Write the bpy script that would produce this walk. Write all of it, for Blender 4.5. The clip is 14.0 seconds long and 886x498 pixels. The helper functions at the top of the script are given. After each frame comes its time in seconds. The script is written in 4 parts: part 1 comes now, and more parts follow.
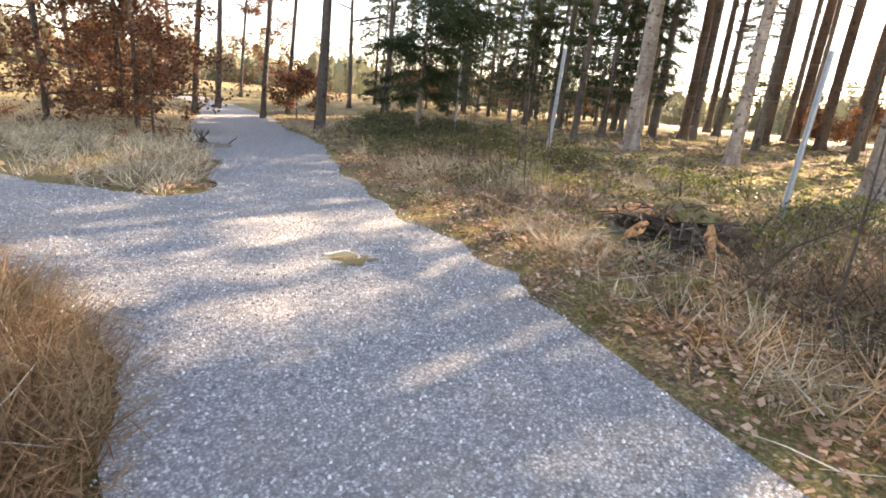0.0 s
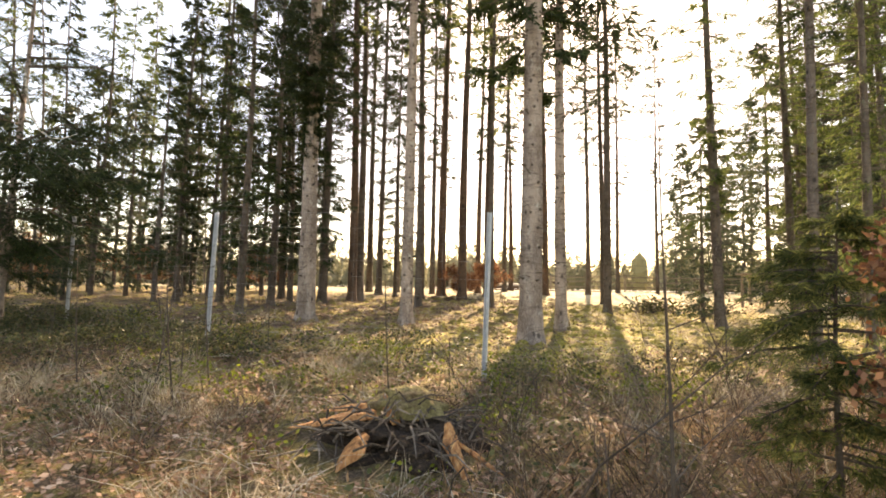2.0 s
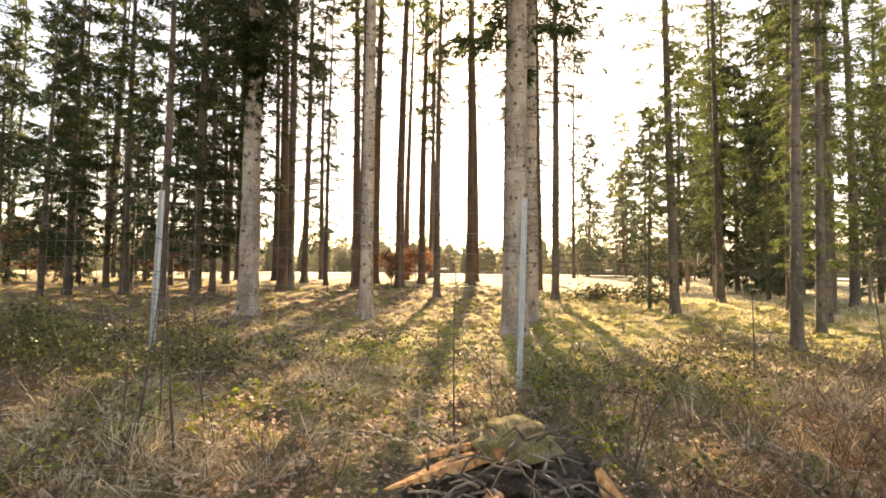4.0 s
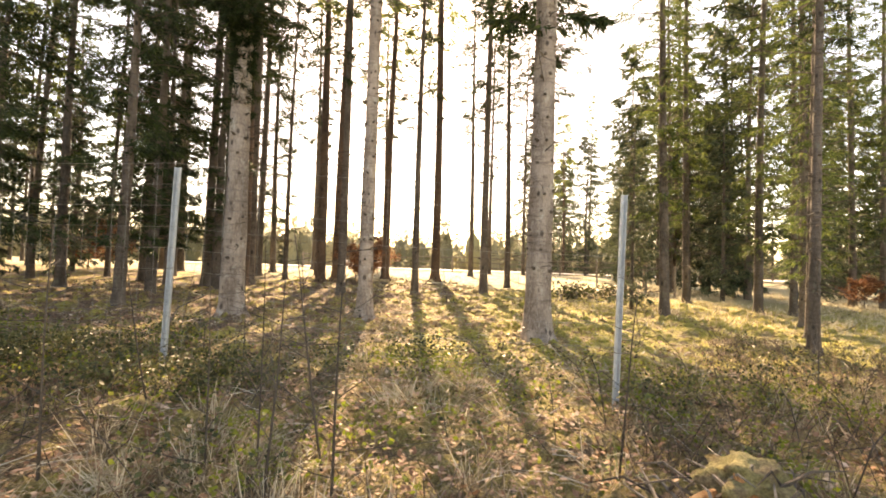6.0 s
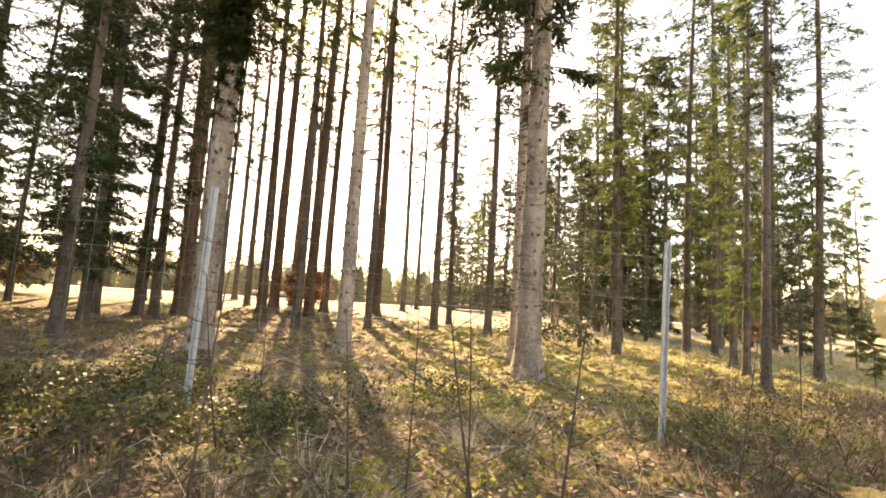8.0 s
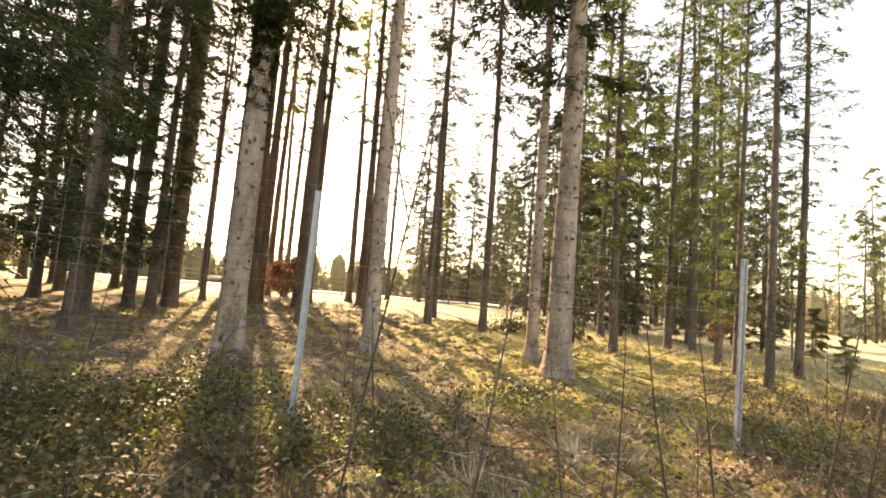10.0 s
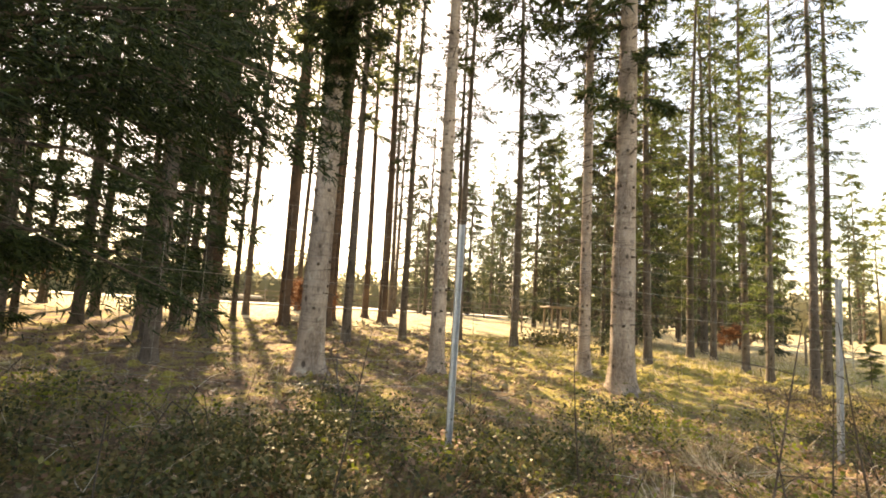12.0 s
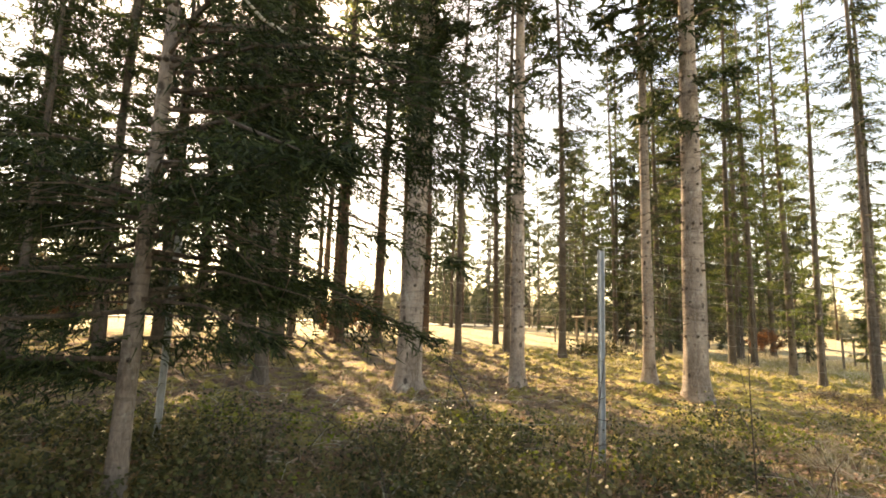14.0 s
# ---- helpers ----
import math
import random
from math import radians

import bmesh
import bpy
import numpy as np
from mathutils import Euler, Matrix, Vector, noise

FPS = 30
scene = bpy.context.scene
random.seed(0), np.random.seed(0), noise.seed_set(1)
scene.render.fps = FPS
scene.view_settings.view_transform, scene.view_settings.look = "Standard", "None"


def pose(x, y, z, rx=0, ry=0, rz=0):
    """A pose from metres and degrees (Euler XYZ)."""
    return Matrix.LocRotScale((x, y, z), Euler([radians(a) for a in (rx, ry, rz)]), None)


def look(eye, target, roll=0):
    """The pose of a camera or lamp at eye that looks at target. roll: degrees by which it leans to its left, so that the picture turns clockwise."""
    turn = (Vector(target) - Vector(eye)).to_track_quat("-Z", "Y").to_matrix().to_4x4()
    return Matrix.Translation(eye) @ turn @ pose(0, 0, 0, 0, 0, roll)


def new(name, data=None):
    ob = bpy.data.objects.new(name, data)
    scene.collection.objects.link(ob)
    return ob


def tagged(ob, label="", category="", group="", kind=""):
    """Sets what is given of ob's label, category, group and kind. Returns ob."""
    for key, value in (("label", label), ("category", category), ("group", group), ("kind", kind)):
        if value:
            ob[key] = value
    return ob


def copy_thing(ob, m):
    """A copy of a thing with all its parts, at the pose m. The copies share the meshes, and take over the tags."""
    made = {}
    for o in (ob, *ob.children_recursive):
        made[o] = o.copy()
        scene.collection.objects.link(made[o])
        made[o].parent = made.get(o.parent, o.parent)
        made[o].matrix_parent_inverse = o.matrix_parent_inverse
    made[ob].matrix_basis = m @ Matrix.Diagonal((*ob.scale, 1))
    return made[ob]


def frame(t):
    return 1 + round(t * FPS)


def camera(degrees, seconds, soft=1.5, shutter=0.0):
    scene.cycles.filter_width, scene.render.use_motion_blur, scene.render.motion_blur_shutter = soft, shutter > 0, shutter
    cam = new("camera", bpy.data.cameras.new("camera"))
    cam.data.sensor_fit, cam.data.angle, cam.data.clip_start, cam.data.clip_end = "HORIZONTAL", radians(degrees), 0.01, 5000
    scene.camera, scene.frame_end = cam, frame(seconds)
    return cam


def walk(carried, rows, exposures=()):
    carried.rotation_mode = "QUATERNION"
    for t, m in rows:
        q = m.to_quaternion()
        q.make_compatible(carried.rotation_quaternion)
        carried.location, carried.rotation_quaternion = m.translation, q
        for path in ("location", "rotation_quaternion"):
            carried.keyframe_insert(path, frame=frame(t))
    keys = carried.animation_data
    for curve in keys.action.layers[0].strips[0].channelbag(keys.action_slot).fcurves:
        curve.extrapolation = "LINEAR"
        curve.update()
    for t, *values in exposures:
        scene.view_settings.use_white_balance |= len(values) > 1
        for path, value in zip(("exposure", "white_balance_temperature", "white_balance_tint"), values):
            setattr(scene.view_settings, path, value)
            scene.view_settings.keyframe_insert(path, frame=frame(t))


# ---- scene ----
# camera: seconds, place, pitch, roll, yaw
PATH = [
    (0, -0.005, 1.665, 1.061, -15.63, 5.58, -2.01),
    (0.5, 0.232, 2.010, 1.139, -7.64, 4.21, -13.81),
    (1, 0.355, 2.353, 1.160, 0.22, 2.78, -24.44),
    (1.5, 0.415, 2.855, 1.148, 4.51, 1.12, -33.59),
    (2, 0.421, 3.433, 1.154, 4.48, 0.98, -36.24),
    (2.5, 0.389, 3.853, 1.192, 5.02, 1.83, -35.46),
    (3, 0.230, 4.222, 1.228, 4.47, 2.38, -41.99),
    (3.5, 0.060, 4.666, 1.258, 3.64, 1.56, -45.59),
    (6, -0.588, 6.890, 1.331, 2.24, 1.78, -55.95),
    (6.5, -0.772, 7.310, 1.313, 3.50, 2.74, -58.44),
    (7, -0.930, 7.673, 1.288, 3.95, 0.85, -62.17),
    (7.5, -1.114, 7.981, 1.278, 5.57, 2.03, -64.47),
    (10, -1.815, 9.789, 1.417, 5.55, 4.51, -72.48),
    (10.5, -1.918, 10.156, 1.441, 4.58, 2.54, -73.83),
    (11, -2.028, 10.525, 1.465, 6.29, 4.55, -73.95),
    (11.5, -2.237, 10.878, 1.477, 6.38, 3.50, -74.10),
    (12, -2.465, 11.214, 1.496, 6.78, 3.23, -74.50),
    (12.5, -2.745, 11.543, 1.513, 6.35, 1.95, -74.18),
    (13, -2.977, 11.866, 1.525, 7.91, 2.97, -76.47),
    (13.5, -3.147, 12.187, 1.547, 7.82, 3.88, -75.49),
    (14, -3.337, 12.523, 1.540, 7.96, 1.79, -74.24),
]


def aimed(x, y, z, pitch, roll, yaw):
    p, a = radians(pitch), radians(yaw)
    return look((x, y, z), (x - math.sin(a) * math.cos(p), y + math.cos(a) * math.cos(p), z + math.sin(p)), roll)


cam = camera(81.5, 14.0, soft=1.8)
walk(cam, [(t, aimed(*row)) for t, *row in PATH], [(0, 2.2, 8700, 22), (0.5, 1.97, 9200, 22), (1.0, 1.76, 9700, 21), (2.0, 1.92, 10500, 20), (7.0, 2.15, 11400, 21), (10.5, 2.03, 11700, 19), (14.0, 1.98, 12000, 17)])

# ---- light: low winter sun ahead of the walker, clear hazy sky ----
SUN_AZ, SUN_EL = 52.0, 33.0
world = bpy.data.worlds.new("sky")
scene.world = world
world.use_nodes = True
wt = world.node_tree
sky = wt.nodes.new("ShaderNodeTexSky")
sky.sky_type, sky.sun_disc = "NISHITA", False
sky.sun_elevation, sky.sun_rotation = radians(SUN_EL), radians(SUN_AZ)
sky.dust_density, sky.air_density = 0.6, 1.0
wt.nodes["Background"].inputs["Strength"].default_value = 0.135
wt.links.new(sky.outputs[0], wt.nodes["Background"].inputs["Color"])
sun_data = bpy.data.lights.new("sun", "SUN")
sun_data.energy, sun_data.angle, sun_data.color = 4.7, radians(0.6), (1.0, 0.9, 0.75)
sun = new("sun", sun_data)
az, el = radians(SUN_AZ), radians(SUN_EL)
sun.matrix_world = look((60 * math.sin(az) * math.cos(el), 60 * math.cos(az) * math.cos(el), 60 * math.sin(el)), (0, 0, 0))

# ---- materials ----


def mat(name, build):
    m = bpy.data.materials.new(name)
    m.use_nodes = True
    t = m.node_tree
    t.nodes.clear()
    out = t.nodes.new("ShaderNodeOutputMaterial")
    build(t, out)
    return m


def node(t, kind, **sockets):
    n = t.nodes.new(kind)
    for key, value in sockets.items():
        s = n.inputs[key.replace("_", " ")]
        if isinstance(value, bpy.types.NodeSocket):
            t.links.new(value, s)
        else:
            s.default_value = value
    return n


def ramp(t, fac, *stops):
    n = t.nodes.new("ShaderNodeValToRGB")
    t.links.new(fac, n.inputs[0])
    el_ = n.color_ramp.elements
    while len(el_) < len(stops):
        el_.new(0.5)
    for e, (p, c) in zip(el_, stops):
        e.position, e.color = p, (*c, 1)
    return n.outputs[0]


def noise_of(t, vec, scale, detail=4.0, rough=0.6):
    return node(t, "ShaderNodeTexNoise", Vector=vec, Scale=scale, Detail=detail, Roughness=rough).outputs[0]


def mixed(t, fac, a, b):
    n = t.nodes.new("ShaderNodeMix")
    n.data_type = "RGBA"
    for s, v in ((n.inputs[0], fac), (n.inputs[6], a), (n.inputs[7], b)):
        if isinstance(v, bpy.types.NodeSocket):
            t.links.new(v, s)
        elif isinstance(v, tuple):
            s.default_value = (*v, 1)
        else:
            s.default_value = v
    return n.outputs[2]


def coords(t, sx=1.0, sy=1.0, sz=1.0):
    c = t.nodes.new("ShaderNodeTexCoord")
    return node(t, "ShaderNodeMapping", Vector=c.outputs["Object"], Scale=(sx, sy, sz)).outputs[0]


def bumped(t, height, strength, distance):
    return node(t, "ShaderNodeBump", Height=height, Strength=strength, Distance=distance).outputs[0]


def surface(t, out, color, rough=0.85, normal=None, metal=0.0):
    b = t.nodes.new("ShaderNodeBsdfPrincipled")
    for key, v in (("Base Color", color), ("Roughness", rough), ("Metallic", metal), ("Normal", normal)):
        if v is None:
            continue
        if isinstance(v, bpy.types.NodeSocket):
            t.links.new(v, b.inputs[key])
        else:
            b.inputs[key].default_value = (*v, 1) if isinstance(v, tuple) else v
    t.links.new(b.outputs[0], out.inputs[0])
    return b


def bark(name, dark, mid, light, plates=14.0, lichen=None):
    def build(t, out):
        fine = noise_of(t, coords(t, 9, 9, 3.0), 5.0, 8.0, 0.7)
        broad = noise_of(t, coords(t, 1, 1, 0.35), 2.2, 3.0)
        rnd = t.nodes.new("ShaderNodeObjectInfo").outputs["Random"]
        ring = node(t, "ShaderNodeTexVoronoi", Vector=coords(t, plates, plates, plates * 0.32), Scale=1.0)
        col = ramp(t, fine, (0.3, dark), (0.5, mid), (0.72, light))
        col = mixed(t, ramp(t, broad, (0.42, (0, 0, 0)), (0.58, (1, 1, 1))), mixed(t, 0.3, col, dark), mixed(t, 0.45, col, light))
        col = mixed(t, ramp(t, ring.outputs[0], (0.02, (1, 1, 1)), (0.16, (0, 0, 0))), col, dark)
        knots = node(t, "ShaderNodeTexVoronoi", Vector=coords(t, 4.6, 4.6, 2.7), Scale=1.0)
        col = mixed(t, ramp(t, knots.outputs[0], (0.11, (0.85, 0.85, 0.85)), (0.19, (0, 0, 0))), col, tuple(c * 0.4 for c in dark))
        bands = noise_of(t, coords(t, 2.0, 2.0, 15.0), 1.6, 4.0, 0.65)
        col = mixed(t, ramp(t, bands, (0.52, (0, 0, 0)), (0.64, (0.5, 0.5, 0.5))), col, dark)
        if lichen:
            spots = noise_of(t, coords(t, 1, 1, 0.6), 6.0, 6.0, 0.75)
            col = mixed(t, ramp(t, spots, (0.56, (0, 0, 0)), (0.66, (0.8, 0.8, 0.8))), col, lichen)
        hsv = node(t, "ShaderNodeHueSaturation", Color=col, Value=node(t, "ShaderNodeMapRange", Value=rnd, To_Min=0.75, To_Max=1.2).outputs[0])
        both = node(t, "ShaderNodeMath", Value=fine)
        both.operation = "ADD"
        t.links.new(ring.outputs[0], both.inputs[1])
        surface(t, out, hsv.outputs[0], 0.9, bumped(t, both.outputs[0], 0.8, 0.02))
    return mat(name, build)


def leafy(name, stops, see_through=0.35, rough=0.6, clumps=0.0, gloss=0.25):
    """Leaf by leaf variation; clumps adds a patchy change of age and kind over the ground."""
    def build(t, out):
        r = t.nodes.new("ShaderNodeNewGeometry").outputs["Random Per Island"]
        if clumps:
            patch = node(t, "ShaderNodeMapRange", Value=noise_of(t, coords(t), 1.9, 3.0, 0.6), From_Min=0.36, From_Max=0.64).outputs[0]
            both = node(t, "ShaderNodeMix", Factor=clumps, A=r, B=patch)
            r = both.outputs[0]
        col = ramp(t, r, *stops)
        rnd = t.nodes.new("ShaderNodeObjectInfo").outputs["Random"]
        col = node(t, "ShaderNodeHueSaturation", Color=col, Value=node(t, "ShaderNodeMapRange", Value=rnd, To_Min=0.8, To_Max=1.25).outputs[0]).outputs[0]
        b = surface(t, out, col, rough)
        b.inputs["Specular IOR Level"].default_value = gloss
        tr = node(t, "ShaderNodeBsdfTranslucent", Color=col)
        mx = node(t, "ShaderNodeMixShader", Fac=see_through)
        t.links.new(b.outputs[0], mx.inputs[1])
        t.links.new(tr.outputs[0], mx.inputs[2])
        t.links.new(mx.outputs[0], out.inputs[0])
    return mat(name, build)


BARK_GREY = bark("spruce_bark_grey", (0.1, 0.076, 0.065), (0.31, 0.25, 0.215), (0.54, 0.455, 0.4), 9.0, (0.52, 0.5, 0.45))
BARK_BROWN = bark("spruce_bark_brown", (0.035, 0.028, 0.023), (0.095, 0.076, 0.064), (0.19, 0.155, 0.135), 16.0, (0.15, 0.155, 0.12))
BARK_PINE = bark("pine_bark_red", (0.035, 0.024, 0.019), (0.105, 0.066, 0.048), (0.21, 0.135, 0.095), 9.0)
TWIG = bark("twig_bark", (0.035, 0.027, 0.021), (0.085, 0.065, 0.05), (0.17, 0.135, 0.11), 30.0)
# Spruce needles in dark and sunlit tones, the sunlight put into the colour.
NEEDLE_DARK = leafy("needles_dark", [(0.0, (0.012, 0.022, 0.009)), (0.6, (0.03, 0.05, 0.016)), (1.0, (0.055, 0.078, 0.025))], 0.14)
NEEDLE_SUNLIT = leafy("needles_sunlit", [(0.0, (0.03, 0.05, 0.016)), (0.5, (0.08, 0.115, 0.036)), (1.0, (0.19, 0.225, 0.07))], 0.5)
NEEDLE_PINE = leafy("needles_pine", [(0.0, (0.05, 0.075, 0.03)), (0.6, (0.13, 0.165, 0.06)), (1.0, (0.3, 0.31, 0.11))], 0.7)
LEAF_BEECH = leafy("beech_leaves_russet", [(0.0, (0.08, 0.03, 0.017)), (0.5, (0.2, 0.088, 0.046)), (1.0, (0.34, 0.18, 0.1))], 0.32)
LEAF_LITTER = leafy("leaf_litter", [(0.0, (0.1, 0.05, 0.03)), (0.4, (0.29, 0.165, 0.105)), (0.78, (0.5, 0.34, 0.245)), (1.0, (0.72, 0.6, 0.48))], 0.14, 0.65, 0.35, 0.12)
NEEDLE_LITTER = leafy("needle_litter", [(0.0, (0.045, 0.025, 0.016)), (0.5, (0.15, 0.09, 0.058)), (0.85, (0.3, 0.2, 0.135)), (1.0, (0.5, 0.38, 0.27))], 0.1, 0.65, 0.35, 0.12)
GRASS_DRY = leafy("dry_grass", [(0.0, (0.15, 0.11, 0.065)), (0.4, (0.42, 0.34, 0.23)), (0.8, (0.74, 0.65, 0.5)), (1.0, (0.2, 0.23, 0.06))], 0.2, 0.5, 0.3)
GRASS_RUST = leafy("rust_grass", [(0.0, (0.13, 0.062, 0.03)), (0.4, (0.35, 0.205, 0.1)), (0.85, (0.6, 0.44, 0.27)), (1.0, (0.22, 0.22, 0.06))], 0.3, 0.55, 0.4)
GRASS_GREEN = leafy("green_grass", [(0.0, (0.08, 0.1, 0.02)), (0.5, (0.15, 0.17, 0.035)), (1.0, (0.3, 0.27, 0.09))], 0.45)
LEAF_BRAMBLE = leafy("bramble_leaves", [(0.0, (0.018, 0.022, 0.01)), (0.5, (0.055, 0.065, 0.024)), (0.82, (0.13, 0.125, 0.05)), (1.0, (0.24, 0.145, 0.085))], 0.18, 0.5, 0.3, 0.25)
LEAF_BRIGHT = leafy("fresh_bramble_leaves", [(0.0, (0.1, 0.14, 0.02)), (0.6, (0.22, 0.26, 0.04)), (1.0, (0.36, 0.37, 0.1))], 0.42, 0.55, 0.3, 0.15)
# Brown stems whose darker colour carries the shade beneath the trees.
SHADED_STEMS = leafy("shaded_stems", [(0.0, (0.028, 0.019, 0.014)), (0.5, (0.1, 0.068, 0.047)), (0.85, (0.26, 0.19, 0.135)), (1.0, (0.07, 0.085, 0.03))], 0.1, 0.5, 0.4)
HEATH = leafy("heath_twigs", [(0.0, (0.035, 0.025, 0.018)), (0.35, (0.19, 0.14, 0.1)), (0.75, (0.54, 0.44, 0.33)), (1.0, (0.1, 0.12, 0.04))], 0.12, 0.5, 0.3)
FAR_GREEN = leafy("far_conifers", [(0.0, (0.03, 0.045, 0.03)), (0.6, (0.08, 0.105, 0.06)), (1.0, (0.17, 0.18, 0.1))], 0.2)

# Haze over distance is put into this colour: paler, more see-through than near foliage.
DISTANT_HAZY = leafy("hazy_distant_woodland", [(0.0, (0.14, 0.145, 0.1)), (0.45, (0.26, 0.25, 0.17)), (0.8, (0.36, 0.34, 0.24)), (1.0, (0.3, 0.3, 0.2))], 0.5, 0.8, 0.0, 0.05)


def build_metal(t, out):
    n = noise_of(t, coords(t, 1, 1, 0.5), 30.0, 6.0)
    surface(t, out, ramp(t, n, (0.3, (0.36, 0.4, 0.44)), (0.7, (0.58, 0.62, 0.66))), 0.55, bumped(t, n, 0.2, 0.003), 0.4)


def build_wire(t, out):
    n = noise_of(t, coords(t), 3.0)
    surface(t, out, ramp(t, n, (0.3, (0.22, 0.22, 0.22)), (0.7, (0.34, 0.34, 0.33))), 0.5, None, 0.6)


def build_gravel(t, out):
    big = noise_of(t, coords(t), 0.55, 4.0)
    vor = node(t, "ShaderNodeTexVoronoi", Vector=coords(t), Scale=62.0)
    vor2 = node(t, "ShaderNodeTexVoronoi", Vector=coords(t), Scale=135.0)
    grey = ramp(t, vor.outputs["Color"], (0.1, (0.22, 0.222, 0.225)), (0.5, (0.53, 0.532, 0.535)), (0.95, (0.86, 0.86, 0.86)))
    fine = ramp(t, vor2.outputs["Color"], (0.1, (0.22, 0.22, 0.22)), (0.9, (0.58, 0.58, 0.575)))
    col = mixed(t, ramp(t, vor.outputs[0], (0.3, (0, 0, 0)), (0.65, (0.6, 0.6, 0.6))), mixed(t, 0.35, grey, fine), (0.13, 0.128, 0.124))
    grit = noise_of(t, coords(t), 19.0, 4.0, 0.7)
    col = mixed(t, ramp(t, grit, (0.42, (0.5, 0.5, 0.5)), (0.56, (0, 0, 0))), col, (0.17, 0.168, 0.165))
    dirt = ramp(t, big, (0.52, (0, 0, 0)), (0.72, (0.55, 0.55, 0.55)))
    col = mixed(t, dirt, col, (0.34, 0.285, 0.225))
    h_ = node(t, "ShaderNodeMath", Value=vor.outputs[0])
    h_.operation = "ADD"
    t.links.new(vor2.outputs[0], h_.inputs[1])
    surface(t, out, col, 0.85, bumped(t, h_.outputs[0], 0.9, 0.012))


def build_stone(t, out):
    r = t.nodes.new("ShaderNodeNewGeometry").outputs["Random Per Island"]
    surface(t, out, ramp(t, r, (0.0, (0.15, 0.148, 0.145)), (0.5, (0.36, 0.356, 0.35)), (0.85, (0.6, 0.6, 0.6)), (1.0, (0.8, 0.8, 0.79))), 0.8)


def build_ground(t, out):
    xyz = t.nodes.new("ShaderNodeTexCoord").outputs["Object"]
    sep = node(t, "ShaderNodeSeparateXYZ", Vector=xyz)
    n1 = noise_of(t, coords(t), 0.35, 5.0)
    n2 = noise_of(t, coords(t), 2.3, 6.0, 0.7)
    n3 = noise_of(t, coords(t), 38.0, 5.0, 0.7)
    litter = ramp(t, n3, (0.3, (0.05, 0.033, 0.022)), (0.52, (0.14, 0.095, 0.062)), (0.7, (0.46, 0.35, 0.25)))
    moss = ramp(t, n3, (0.3, (0.1, 0.09, 0.02)), (0.52, (0.3, 0.265, 0.055)), (0.72, (0.48, 0.42, 0.12)))
    straw = ramp(t, n3, (0.3, (0.18, 0.14, 0.07)), (0.55, (0.34, 0.28, 0.15)), (0.75, (0.48, 0.41, 0.25)))
    needles = ramp(t, n3, (0.3, (0.055, 0.033, 0.023)), (0.55, (0.18, 0.118, 0.082)), (0.75, (0.37, 0.265, 0.19)))
    field = ramp(t, n3, (0.3, (0.36, 0.31, 0.18)), (0.7, (0.56, 0.5, 0.33)))

    def way(a, b, c, w):
        m1 = node(t, "ShaderNodeMath", Value=sep.outputs[0])
        m1.operation = "MULTIPLY"
        m1.inputs[1].default_value = a
        m2 = node(t, "ShaderNodeMath", Value=sep.outputs[1])
        m2.operation = "MULTIPLY_ADD"
        m2.inputs[1].default_value = b
        t.links.new(m1.outputs[0], m2.inputs[2])
        m3 = node(t, "ShaderNodeMath", Value=n1)
        m3.operation = "MULTIPLY_ADD"
        m3.inputs[1].default_value = w
        t.links.new(m2.outputs[0], m3.inputs[2])
        return node(t, "ShaderNodeMapRange", Value=m3.outputs[0], From_Min=c, From_Max=c + w).outputs[0]
    inside = way(0.84, 0.545, 9.6, 2.5)
    beyond = way(0.86, 0.5, 22.0, 3.0)
    clearing = way(0.93, -0.36, 9.0, 3.0)
    patches = ramp(t, n2, (0.4, (0.1, 0.1, 0.1)), (0.52, (1, 1, 1)))
    col = mixed(t, patches, litter, mixed(t, 0.5, moss, litter))
    wood = mixed(t, patches, mixed(t, 0.35, litter, straw), moss)
    wood = mixed(t, way(-0.28, 0.96, 10.2, 3.0), wood, mixed(t, ramp(t, n2, (0.46, (0, 0, 0)), (0.58, (0.9, 0.9, 0.9))), needles, moss))
    col = mixed(t, inside, col, wood)
    col = mixed(t, clearing, col, mixed(t, patches, straw, moss))
    col = mixed(t, beyond, col, mixed(t, patches, straw, field))
    surface(t, out, col, 0.95, bumped(t, n3, 0.9, 0.04))


def build_wood(t, out):
    n = noise_of(t, coords(t, 14, 14, 2), 2.0, 6.0)
    surface(t, out, ramp(t, n, (0.32, (0.1, 0.045, 0.02)), (0.48, (0.46, 0.2, 0.075)), (0.72, (0.72, 0.42, 0.19))), 0.8, bumped(t, n, 0.7, 0.02))


def build_grey_wood(t, out):
    n = noise_of(t, coords(t, 12, 12, 2), 3.0, 6.0)
    surface(t, out, ramp(t, n, (0.3, (0.1, 0.08, 0.065)), (0.7, (0.3, 0.25, 0.2))), 0.85, bumped(t, n, 0.5, 0.01))


def build_moss(t, out):
    n = noise_of(t, coords(t), 55.0, 6.0, 0.7)
    m = noise_of(t, coords(t), 6.0, 5.0)
    moss = ramp(t, n, (0.3, (0.1, 0.085, 0.03)), (0.7, (0.4, 0.34, 0.15)))
    surface(t, out, mixed(t, ramp(t, m, (0.45, (0, 0, 0)), (0.6, (1, 1, 1))), moss, ramp(t, n, (0.3, (0.07, 0.045, 0.025)), (0.5, (0.2, 0.14, 0.075)), (0.7, (0.36, 0.27, 0.15)))), 0.95, bumped(t, n, 0.8, 0.03))


